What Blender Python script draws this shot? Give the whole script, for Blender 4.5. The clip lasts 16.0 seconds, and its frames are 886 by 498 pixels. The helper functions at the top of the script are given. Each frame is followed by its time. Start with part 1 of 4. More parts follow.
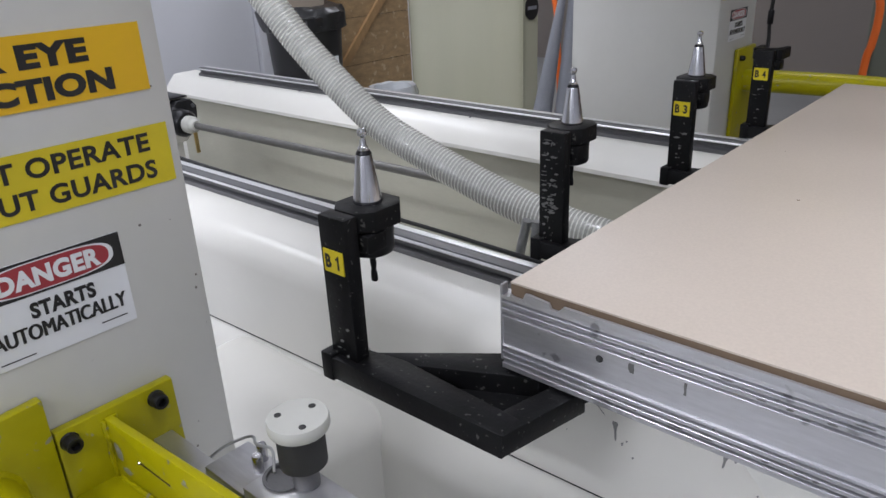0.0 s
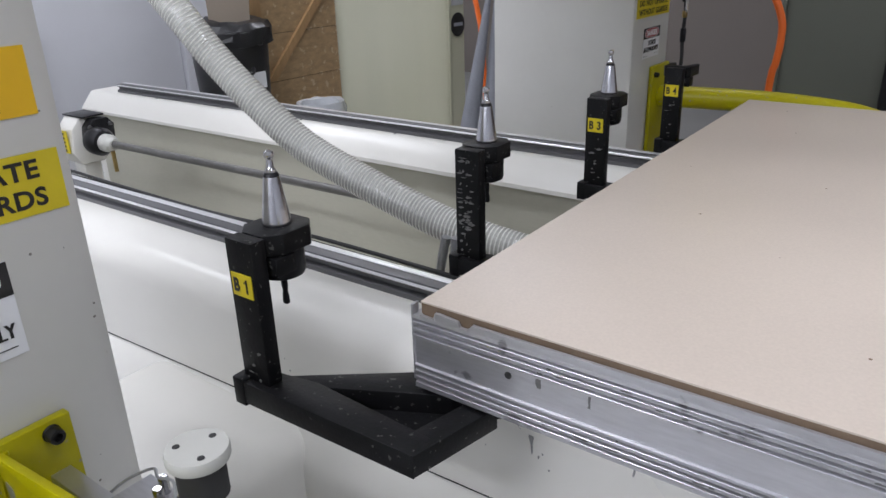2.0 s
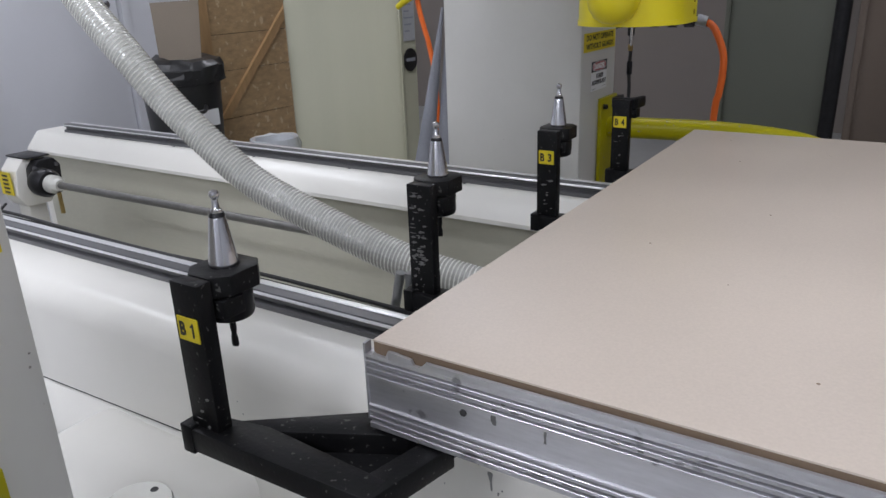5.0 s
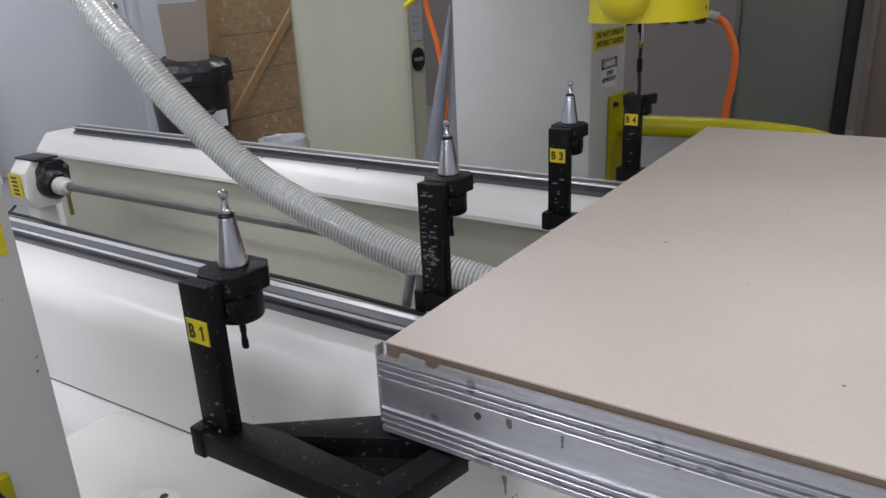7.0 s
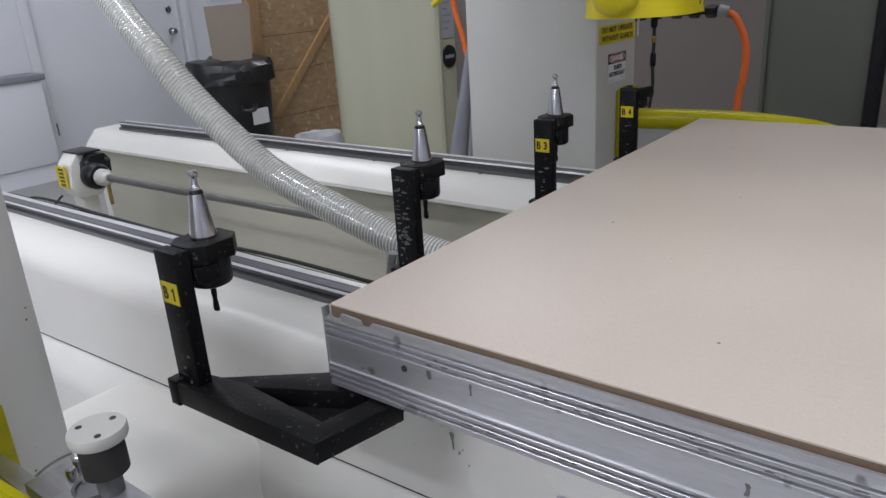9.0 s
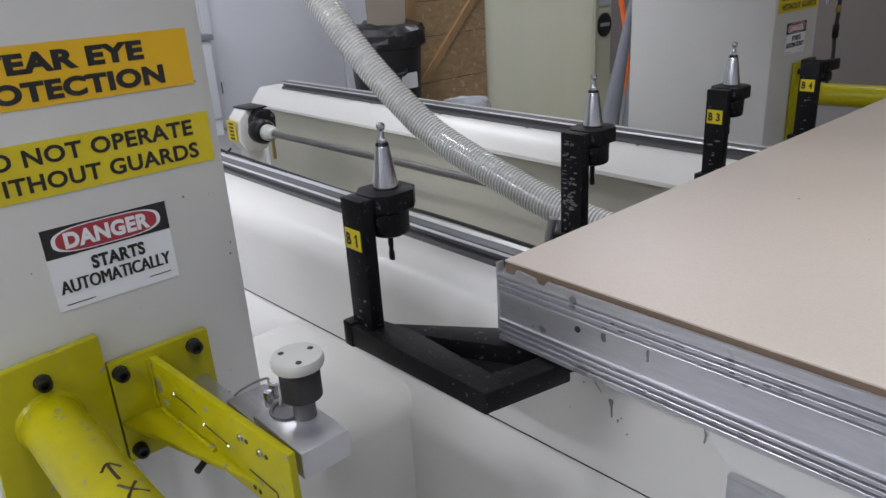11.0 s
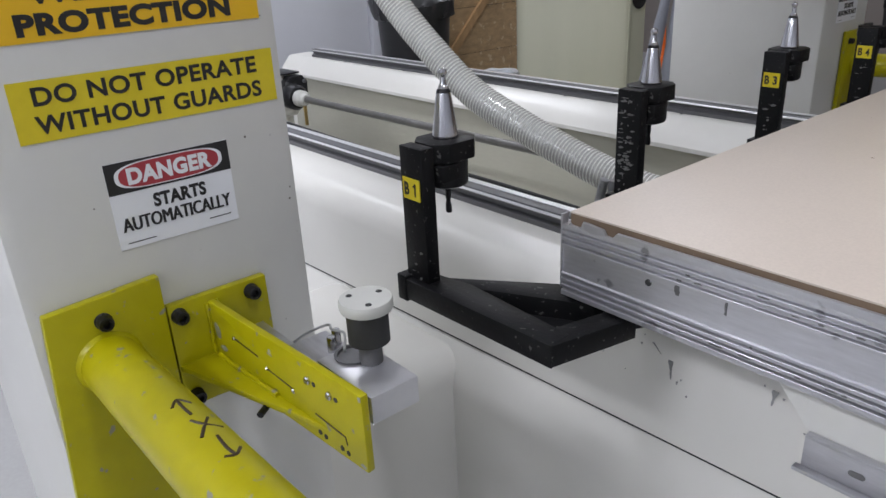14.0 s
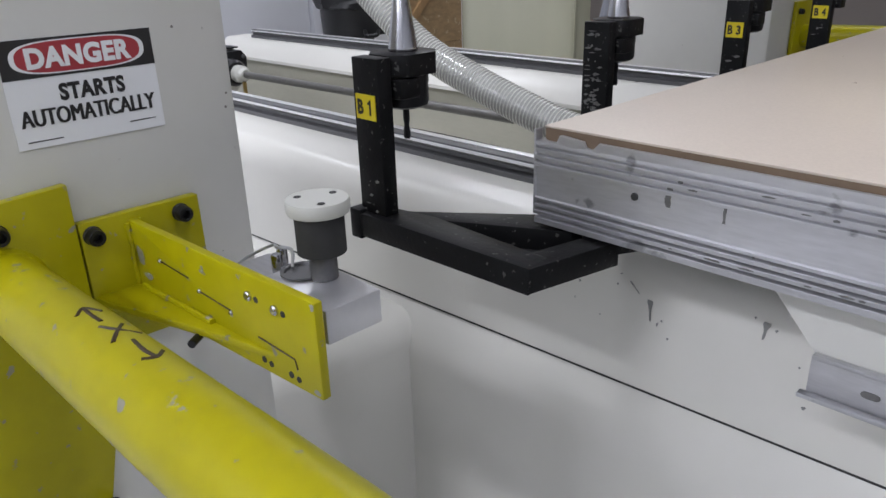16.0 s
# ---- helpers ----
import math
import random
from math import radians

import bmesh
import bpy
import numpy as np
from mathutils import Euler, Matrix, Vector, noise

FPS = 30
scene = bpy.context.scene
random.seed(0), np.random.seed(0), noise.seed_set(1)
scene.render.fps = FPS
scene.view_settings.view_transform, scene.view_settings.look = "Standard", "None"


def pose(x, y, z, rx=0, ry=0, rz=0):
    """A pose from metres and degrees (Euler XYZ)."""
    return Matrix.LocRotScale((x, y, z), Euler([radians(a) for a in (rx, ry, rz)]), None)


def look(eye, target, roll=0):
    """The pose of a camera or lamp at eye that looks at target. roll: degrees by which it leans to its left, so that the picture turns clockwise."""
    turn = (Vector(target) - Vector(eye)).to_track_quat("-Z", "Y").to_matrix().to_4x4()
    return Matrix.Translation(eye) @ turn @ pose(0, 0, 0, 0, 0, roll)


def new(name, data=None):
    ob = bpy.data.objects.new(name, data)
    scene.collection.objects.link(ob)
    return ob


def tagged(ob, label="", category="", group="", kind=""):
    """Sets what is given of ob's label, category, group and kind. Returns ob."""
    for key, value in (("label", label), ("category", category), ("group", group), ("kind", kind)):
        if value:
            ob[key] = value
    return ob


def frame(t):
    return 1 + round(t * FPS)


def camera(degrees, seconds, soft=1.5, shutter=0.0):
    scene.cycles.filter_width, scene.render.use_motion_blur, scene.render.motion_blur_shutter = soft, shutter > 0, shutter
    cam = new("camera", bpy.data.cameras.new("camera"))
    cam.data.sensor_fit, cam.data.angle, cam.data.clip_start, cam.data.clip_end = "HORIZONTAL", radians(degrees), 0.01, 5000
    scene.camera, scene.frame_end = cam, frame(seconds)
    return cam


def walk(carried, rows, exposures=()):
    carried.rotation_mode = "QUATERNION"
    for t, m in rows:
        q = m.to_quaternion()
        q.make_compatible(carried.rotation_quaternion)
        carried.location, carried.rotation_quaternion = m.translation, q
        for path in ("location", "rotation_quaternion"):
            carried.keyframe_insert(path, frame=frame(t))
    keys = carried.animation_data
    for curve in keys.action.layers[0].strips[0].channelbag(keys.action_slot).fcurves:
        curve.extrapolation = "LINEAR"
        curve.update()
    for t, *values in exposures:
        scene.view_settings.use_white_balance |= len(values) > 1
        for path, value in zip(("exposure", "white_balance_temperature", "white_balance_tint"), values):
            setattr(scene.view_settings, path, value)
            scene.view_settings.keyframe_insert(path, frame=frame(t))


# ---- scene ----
cam = camera(62.2, 16.0)
PATH = [
    (0, (-0.076, 0.128, 1.278), (-1.312, 1.49, 0.493), -2.7),
    (0.5, (-0.075, 0.127, 1.279), (-1.313, 1.492, 0.501), -2.9),
    (1, (-0.069, 0.132, 1.283), (-1.277, 1.536, 0.528), -2.5),
    (1.5, (-0.056, 0.146, 1.285), (-1.178, 1.619, 0.528), -1.8),
    (2, (-0.052, 0.147, 1.285), (-1.163, 1.627, 0.527), -1.9),
    (2.5, (-0.05, 0.145, 1.287), (-1.154, 1.635, 0.538), -1.8),
    (3, (-0.047, 0.152, 1.29), (-1.111, 1.696, 0.593), -1.9),
    (3.5, (-0.049, 0.154, 1.288), (-1.096, 1.717, 0.609), -2.1),
    (4, (-0.048, 0.155, 1.288), (-1.082, 1.727, 0.61), -2.0),
    (6.5, (-0.057, 0.165, 1.282), (-1.104, 1.727, 0.601), -2.6),
    (7, (-0.061, 0.168, 1.281), (-1.116, 1.726, 0.602), -2.7),
    (7.5, (0.051, 0.175, 1.276), (-1.033, 1.716, 0.604), -3.1),
    (8, (0.111, 0.173, 1.277), (-0.998, 1.703, 0.621), -3.5),
    (8.2, (0.111, 0.17, 1.279), (-1.001, 1.697, 0.622), -3.6),
    (10.3, (0.077, 0.147, 1.274), (-1.256, 1.463, 0.575), -3.2),
    (10.5, (0.073, 0.135, 1.273), (-1.281, 1.43, 0.574), -3.1),
    (11, (0.069, 0.115, 1.27), (-1.343, 1.331, 0.542), -3.6),
    (11.5, (0.057, 0.092, 1.265), (-1.382, 1.27, 0.528), -3.5),
    (12, (0.047, 0.079, 1.253), (-1.406, 1.233, 0.508), -3.4),
    (12.5, (0.036, 0.076, 1.242), (-1.406, 1.225, 0.467), -3.1),
    (13, (0.028, 0.076, 1.234), (-1.412, 1.229, 0.461), -2.9),
    (13.5, (0.024, 0.08, 1.233), (-1.413, 1.234, 0.456), -3.1),
    (14, (0.023, 0.08, 1.23), (-1.404, 1.246, 0.454), -3.0),
    (14.5, (0.023, 0.081, 1.206), (-1.391, 1.27, 0.438), -2.5),
    (15, (0.001, 0.092, 1.145), (-1.352, 1.333, 0.351), -2.3),
    (15.5, (-0.026, 0.102, 1.104), (-1.346, 1.391, 0.333), -1.7),
    (16, (-0.035, 0.098, 1.107), (-1.365, 1.383, 0.345), -1.8),
]
walk(cam, [(t, look(eye, target, roll)) for t, eye, target, roll in PATH], [(0, -0.68), (0.6, -0.70), (1, -0.82), (1.5, -0.72), (2, -0.66), (4, -0.80), (7, -0.86), (8, -0.86), (10.5, -0.94), (11, -0.86), (12, -0.76), (13.5, -0.72), (16, -0.72)])

# ---- world, lights, exposure ----
world = bpy.data.worlds.new("room_air")
world.use_nodes = True
world.node_tree.nodes["Background"].inputs[0].default_value = (0.75, 0.8, 0.9, 1)
world.node_tree.nodes["Background"].inputs[1].default_value = 0.02
scene.world = world


def ceiling_lamp(x, y, lx, ly, watts):
    data = bpy.data.lights.new("ceiling_lamp", "AREA")
    data.shape, data.size, data.size_y, data.energy = "RECTANGLE", lx, ly, watts
    data.color = (0.93, 0.95, 1.05)
    ob = new("ceiling_lamp", data)
    ob.matrix_world = pose(x, y, 3.55)
    return ob


for lx_, ly_, watts_ in ((-1.5, 0.5, 95), (1.0, 0.4, 44), (-1.6, 3.4, 26), (1.0, 3.4, 30), (-4.2, 1.8, 44), (-4.2, 4.6, 52), (-2.6, -2.8, 80), (-0.4, -2.85, 138), (2.4, -2.6, 30)):
    ceiling_lamp(lx_, ly_, 1.25, 0.3, watts_)


# ---- materials ----
def mat(name, color, rough=0.5, metal=0.0, var=0.12, scale=6.0, bump=0.02, fine=120.0, spots=None, spot_amt=0.0, spot_scale=25.0, stretch=None, coat=0.0, spec=0.5, rvar=0.1):
    """Principled surface with broad and fine variation, optional chips or stains, and a little relief."""
    m = bpy.data.materials.new(name)
    m.use_nodes = True
    nt = m.node_tree
    n, l = nt.nodes, nt.links
    b = n["Principled BSDF"]
    b.inputs["Metallic"].default_value = metal
    b.inputs["Coat Weight"].default_value = coat
    b.inputs["Coat Roughness"].default_value = 0.22
    b.inputs["Specular IOR Level"].default_value = spec
    tc = n.new("ShaderNodeTexCoord")
    mp = n.new("ShaderNodeMapping")
    if stretch:
        mp.inputs["Scale"].default_value = stretch
    l.new(tc.outputs["Object"], mp.inputs["Vector"])
    big, small = n.new("ShaderNodeTexNoise"), n.new("ShaderNodeTexNoise")
    big.inputs["Scale"].default_value, small.inputs["Scale"].default_value = scale, fine
    big.inputs["Detail"].default_value, small.inputs["Detail"].default_value = 6, 4
    for t_ in (big, small):
        l.new(mp.outputs[0], t_.inputs["Vector"])
    mixn = n.new("ShaderNodeMath")
    mixn.operation = "MULTIPLY_ADD"
    l.new(small.outputs["Fac"], mixn.inputs[0])
    mixn.inputs[1].default_value = 0.4
    l.new(big.outputs["Fac"], mixn.inputs[2])
    ramp = n.new("ShaderNodeMapRange")
    ramp.inputs["From Min"].default_value, ramp.inputs["From Max"].default_value = 0.3, 1.1
    ramp.inputs["To Min"].default_value, ramp.inputs["To Max"].default_value = 1 - var, 1 + var
    l.new(mixn.outputs[0], ramp.inputs["Value"])
    col = n.new("ShaderNodeVectorMath")
    col.operation = "SCALE"
    col.inputs[0].default_value = color[:3]
    l.new(ramp.outputs[0], col.inputs["Scale"])
    out = col.outputs[0]
    if spots:
        sp = n.new("ShaderNodeTexNoise")
        sp.inputs["Scale"].default_value, sp.inputs["Detail"].default_value = spot_scale, 5
        l.new(tc.outputs["Object"], sp.inputs["Vector"])
        mr = n.new("ShaderNodeMapRange")
        mr.inputs["From Min"].default_value = 0.78 - 0.35 * spot_amt
        mr.inputs["From Max"].default_value = 0.82 - 0.35 * spot_amt
        l.new(sp.outputs["Fac"], mr.inputs["Value"])
        mx = n.new("ShaderNodeMix")
        mx.data_type = "RGBA"
        l.new(mr.outputs[0], mx.inputs["Factor"])
        l.new(out, mx.inputs["A"])
        mx.inputs["B"].default_value = (*spots, 1)
        out = mx.outputs["Result"]
    l.new(out, b.inputs["Base Color"])
    rr = n.new("ShaderNodeMapRange")
    rr.inputs["To Min"].default_value, rr.inputs["To Max"].default_value = max(0.03, rough - rvar), min(1, rough + rvar)
    l.new(big.outputs["Fac"], rr.inputs["Value"])
    l.new(rr.outputs[0], b.inputs["Roughness"])
    if bump:
        bp = n.new("ShaderNodeBump")
        bp.inputs["Strength"].default_value, bp.inputs["Distance"].default_value = bump * 5, 0.002
        l.new(small.outputs["Fac"], bp.inputs["Height"])
        l.new(bp.outputs[0], b.inputs["Normal"])
    return m


CREAM = mat("cream_enamel", (0.70, 0.688, 0.638), 0.32, var=0.025, scale=3, bump=0.0, fine=40, coat=0.1, rvar=0.03)
CREAM_POST = mat("cream_post_enamel", (0.62, 0.615, 0.575), 0.35, var=0.04, scale=5, bump=0.008, fine=50, spots=(0.35, 0.33, 0.29), spot_amt=0.06, spot_scale=45)
YELLOW = mat("yellow_paint", (0.375, 0.338, 0.002), 0.34, var=0.16, scale=9, bump=0.014, fine=60, spots=(0.25, 0.24, 0.18), spot_amt=0.33, spot_scale=75, spec=0.32)
YELLOW_PLASTIC = mat("yellow_plastic", (0.74, 0.63, 0.015), 0.36, var=0.05, scale=5, bump=0.005, fine=50)
BLACK_PAINT = mat("black_paint", (0.0065, 0.0065, 0.007), 0.42, var=0.35, scale=20, bump=0.03, fine=160, spots=(0.07, 0.07, 0.066), spot_amt=0.36, spot_scale=150, spec=0.15)
BLACK_STEEL = mat("black_oxide_steel", (0.02, 0.02, 0.022), 0.38, 0.6, var=0.3, scale=30, bump=0.02)
RUBBER = mat("black_rubber", (0.022, 0.022, 0.022), 0.65, var=0.2, scale=30, bump=0.03)
STEEL = mat("ground_steel", (0.55, 0.55, 0.57), 0.2, 1.0, var=0.1, scale=15, bump=0.01, stretch=(1, 1, 6))
# rail steel in two tones: darkened body, pale strips for reflected lamp light
RAIL_DARK = mat("dark_rail_steel", (0.15, 0.15, 0.155), 0.42, 0.6, var=0.25, scale=6, bump=0.01, stretch=(0.3, 4, 4))
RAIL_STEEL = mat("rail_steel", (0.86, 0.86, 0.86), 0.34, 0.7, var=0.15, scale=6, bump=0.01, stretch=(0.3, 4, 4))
ALU = mat("extruded_aluminium", (0.53, 0.53, 0.55), 0.33, 0.75, var=0.32, scale=7, bump=0.012, fine=90, spots=(0.27, 0.27, 0.28), spot_amt=0.34, spot_scale=22, stretch=(0.5, 3, 3))
MDF = mat("mdf_board", (0.497, 0.432, 0.364), 0.38, var=0.2, scale=1.5, bump=0.006, fine=300, spots=(0.42, 0.31, 0.22), spot_amt=0.04, spot_scale=12)
MDF_EDGE = mat("mdf_edge", (0.165, 0.115, 0.075), 0.8, var=0.15, scale=20, bump=0.03, fine=400)
WHITE_PLASTIC = mat("white_nylon", (0.50, 0.50, 0.46), 0.5, var=0.05, scale=20, bump=0.01)
SIGN_WHITE = mat("sign_white", (0.78, 0.79, 0.80), 0.35, var=0.03, scale=10, bump=0)
SIGN_YELLOW = mat("sign_yellow", (0.66, 0.53, 0.015), 0.35, var=0.12, scale=10, bump=0)
SIGN_BLACK = mat("sign_black", (0.015, 0.014, 0.014), 0.4, var=0.1, scale=10, bump=0)
SIGN_RED = mat("sign_red", (0.36, 0.035, 0.045), 0.4, var=0.05, scale=10, bump=0)
BARE = mat("bare_worn_steel", (0.33, 0.33, 0.31), 0.5, 0.4, var=0.3, scale=60, bump=0.01)
INK = mat("marker_ink", (0.030, 0.014, 0.004), 0.5, var=0.2, scale=80, bump=0)
CONCRETE = mat("concrete_floor", (0.34, 0.34, 0.33), 0.6, var=0.18, scale=2, bump=0.02, fine=80)
WALL_WHITE = mat("white_wall_paint", (0.72, 0.73, 0.76), 0.6, var=0.04, scale=2, bump=0.01)
WALL_GREY = mat("grey_wall_paint", (0.235, 0.205, 0.185), 0.7, var=0.06, scale=2, bump=0.01)
GREEN_GREY = mat("green_grey_panel", (0.135, 0.142, 0.112), 0.5, var=0.06, scale=2, bump=0.01)
BROWN_PANEL = mat("brown_panel", (0.145, 0.112, 0.087), 0.6, var=0.1, scale=3, bump=0.01)
TANK = mat("beige_tank", (0.47, 0.465, 0.345), 0.22, var=0.05, scale=3, bump=0.002, stretch=(2.5, 2.5, 0.25), coat=0.3)
SCREW_STEEL = mat("dull_screw_steel", (0.20, 0.195, 0.185), 0.42, 0.8, var=0.25, scale=18, bump=0.02)
PVC = mat("grey_pvc", (0.26, 0.27, 0.30), 0.5, var=0.15, scale=8, bump=0.01)
ORANGE = mat("orange_rubber", (0.85, 0.16, 0.02), 0.45, var=0.05, scale=10, bump=0)
WOOD = mat("pine_stud", (0.42, 0.26, 0.12), 0.7, var=0.2, scale=8, bump=0.02, stretch=(4, 4, 0.6))
CARD = mat("cardboard", (0.24, 0.20, 0.155), 0.8, var=0.08, scale=5, bump=0.01)
BLACK_BAG = mat("black_plastic", (0.012, 0.012, 0.013), 0.35, var=0.2, scale=12, bump=0.03)
GREY_BIN = mat("grey_bin_plastic", (0.3, 0.3, 0.3), 0.5, var=0.1, scale=10)
DARK = mat("dark_void", (0.03, 0.03, 0.03), 0.8, var=0.2, scale=10)
SIGN_ORANGE = mat("sign_orange", (0.76, 0.45, 0.01), 0.35, var=0.05, scale=10, bump=0)
NOTICE = mat("grey_paper", (0.42, 0.43, 0.44), 0.6, var=0.1, scale=30, bump=0)
CHIP = mat("bare_primer", (0.20, 0.185, 0.165), 0.7, var=0.2, scale=60, bump=0)
RUN = mat("grey_enamel_wear", (0.25, 0.25, 0.245), 0.6, var=0.25, scale=60, bump=0)
STAIN = mat("oily_grime", (0.13, 0.128, 0.125), 0.5, var=0.3, scale=60, bump=0)
HOLE_YELLOW = mat("drilled_yellow", (0.30, 0.22, 0.005), 0.6, var=0.2, scale=30, bump=0)
BRASS = mat("dull_brass", (0.40, 0.29, 0.12), 0.4, 1.0, var=0.2, scale=30)
GALV = mat("galvanised_steel", (0.45, 0.46, 0.47), 0.4, 0.9, var=0.2, scale=25)
ALU_BRIGHT = mat("milled_aluminium", (0.62, 0.62, 0.64), 0.35, 0.8, var=0.08, scale=12, bump=0.01)
HOSE_BODY = mat("clear_hose_wall", (0.37, 0.37, 0.34), 0.12, var=0.12, scale=8, bump=0.0, coat=0.6)
HOSE_RIB = mat("white_hose_rib", (0.76, 0.76, 0.71), 0.18, var=0.06, scale=10, bump=0.0, coat=0.6, rvar=0.03)
CLEAR = mat("cloudy_plastic", (0.5, 0.52, 0.54), 0.2, var=0.2, scale=20, bump=0.02, coat=0.5)
# shade inside the bed is put into this darker, yellower cream
SHADED_CREAM = mat("cream_in_shade", (0.42, 0.41, 0.335), 0.6, var=0.12, scale=4, bump=0.01, fine=60, stretch=(0.5, 1, 2))
SCUFF = mat("dusty_scuff", (0.13, 0.13, 0.125), 0.8, var=0.3, scale=90, bump=0)
OSB = mat("chipboard", (0.40, 0.27, 0.14), 0.7, var=0.35, scale=14, bump=0.03, fine=60, spots=(0.55, 0.42, 0.26), spot_amt=0.45, spot_scale=18, stretch=(1, 1, 2.5))


# ---- building helpers ----
def part(name, bm, material, parent=None, label="", smooth=True):
    """Link a bmesh as one mesh object, under a thing or a part."""
    me = bpy.data.meshes.new(name)
    bm.to_mesh(me)
    bm.free()
    me.materials.append(material)
    if smooth:
        me.shade_smooth()
        me.set_sharp_from_angle(angle=radians(35))
    ob = new(name, me)
    if parent:
        ob.parent = parent
    if label:
        ob["label"] = label
    return ob


def thing(name, label, category, group="", kind="", at=(0, 0, 0)):
    ob = new(name)
    ob.empty_display_size = 0.05
    ob.location = at
    return tagged(ob, label, category, group, kind)


def box(x0, x1, y0, y1, z0, z1, bevel=0.0, segs=2):
    bm = bmesh.new()
    bmesh.ops.create_cube(bm, size=1, matrix=Matrix.Translation(((x0 + x1) / 2, (y0 + y1) / 2, (z0 + z1) / 2)) @ Matrix.Diagonal((x1 - x0, y1 - y0, z1 - z0, 1)))
    if bevel:
        bmesh.ops.bevel(bm, geom=bm.edges[:], offset=bevel, segments=segs, affect="EDGES", profile=0.5)
    return bm


def lathe(profile, m=None, n=40):
    """Turn a profile of (radius, height) about z; m places it."""
    bm = bmesh.new()
    rings = [[bm.verts.new((max(r, 1e-5) * math.cos(2 * math.pi * i / n), max(r, 1e-5) * math.sin(2 * math.pi * i / n), h)) for i in range(n)] for r, h in profile]
    for a, b in zip(rings, rings[1:]):
        for i in range(n):
            bm.faces.new((a[i], a[(i + 1) % n], b[(i + 1) % n], b[i]))
    bm.faces.new(rings[0][::-1])
    bm.faces.new(rings[-1])
    if m is not None:
        bm.transform(m)
    return bm


def prism(points, h0, h1, bevel=0.0, m=None):
    """A flat outline in xy raised from h0 to h1; m places it."""
    bm = bmesh.new()
    lo = [bm.verts.new((x, y, h0)) for x, y in points]
    hi = [bm.verts.new((x, y, h1)) for x, y in points]
    bm.faces.new(lo[::-1])
    bm.faces.new(hi)
    for i in range(len(points)):
        j = (i + 1) % len(points)
        bm.faces.new((lo[i], lo[j], hi[j], hi[i]))
    bmesh.ops.recalc_face_normals(bm, faces=bm.faces[:])
    if bevel:
        bmesh.ops.bevel(bm, geom=bm.edges[:], offset=bevel, segments=2, affect="EDGES", profile=0.5)
    if m is not None:
        bm.transform(m)
    return bm


XSWEEP = Matrix(((0, 0, 1, 0), (1, 0, 0, 0), (0, 1, 0, 0), (0, 0, 0, 1)))  # outline (y, z) swept along x
FACE_X = Matrix(((0, 0, 1, 0), (1, 0, 0, 0), (0, 1, 0, 0), (0, 0, 0, 1)))  # text that faces +x
FACE_NY = Matrix(((1, 0, 0, 0), (0, 0, -1, 0), (0, 1, 0, 0), (0, 0, 0, 1)))  # text that faces -y


def tube(points, r, n=16, steps=10):
    """A round tube along a smooth curve through the points."""
    pts = [Vector(p) for p in points]
    if len(pts) > 2:
        ext = [2 * pts[0] - pts[1], *pts, 2 * pts[-1] - pts[-2]]
        path = []
        for i in range(1, len(ext) - 2):
            for k in range(steps):
                t = k / steps
                p0, p1, p2, p3 = ext[i - 1], ext[i], ext[i + 1], ext[i + 2]
                path.append(0.5 * (2 * p1 + (p2 - p0) * t + (2 * p0 - 5 * p1 + 4 * p2 - p3) * t * t + (3 * p1 - p0 - 3 * p2 + p3) * t ** 3))
        path.append(pts[-1])
    else:
        path = pts
    bm = bmesh.new()
    rings = []
    side = None
    for i, p in enumerate(path):
        d = (path[min(i + 1, len(path) - 1)] - path[max(i - 1, 0)]).normalized()
        if side is None:
            side = d.orthogonal().normalized()
        side = (side - d * side.dot(d)).normalized()
        up = d.cross(side)
        rad = r(i / (len(path) - 1)) if callable(r) else r
        rings.append([bm.verts.new(p + rad * (math.cos(2 * math.pi * k / n) * side + math.sin(2 * math.pi * k / n) * up)) for k in range(n)])
    for a, b in zip(rings, rings[1:]):
        for k in range(n):
            bm.faces.new((a[k], a[(k + 1) % n], b[(k + 1) % n], b[k]))
    bm.faces.new(rings[0][::-1])
    bm.faces.new(rings[-1])
    bmesh.ops.recalc_face_normals(bm, faces=bm.faces[:])
    return bm


def words(text, size, m, material, parent, name="lettering", bold=0.0, width=None, depth=0.0003):
    """Raised lettering in the built-in font, centred on m; width squeezes it to that many metres."""
    cu = bpy.data.curves.new(name, "FONT")
    cu.body, cu.size, cu.align_x, cu.align_y, cu.extrude, cu.resolution_u = text, size, "CENTER", "CENTER", depth, 4
    cu.offset = bold * size * 0.85
    cu.space_character = 1.06 if bold else 1.0
    tmp = bpy.data.objects.new(name, cu)
    scene.collection.objects.link(tmp)
    dg = bpy.context.evaluated_depsgraph_get()
    me = bpy.data.meshes.new_from_object(tmp.evaluated_get(dg))
    bpy.data.objects.remove(tmp)
    xs = [v.co.x for v in me.vertices]
    ys = [v.co.y for v in me.vertices]
    cx, cy, k = (min(xs) + max(xs)) / 2, (min(ys) + max(ys)) / 2, 1
    if width:
        k = width / (max(xs) - min(xs))
    kh = size / (max(ys) - min(ys))
    me.transform(m @ Matrix.Diagonal((k, kh, 1, 1)) @ Matrix.Translation((-cx, -cy, 0)))
    me.materials.clear()
    me.materials.append(material)
    ob = new(name, me)
    ob.parent = parent
    return ob


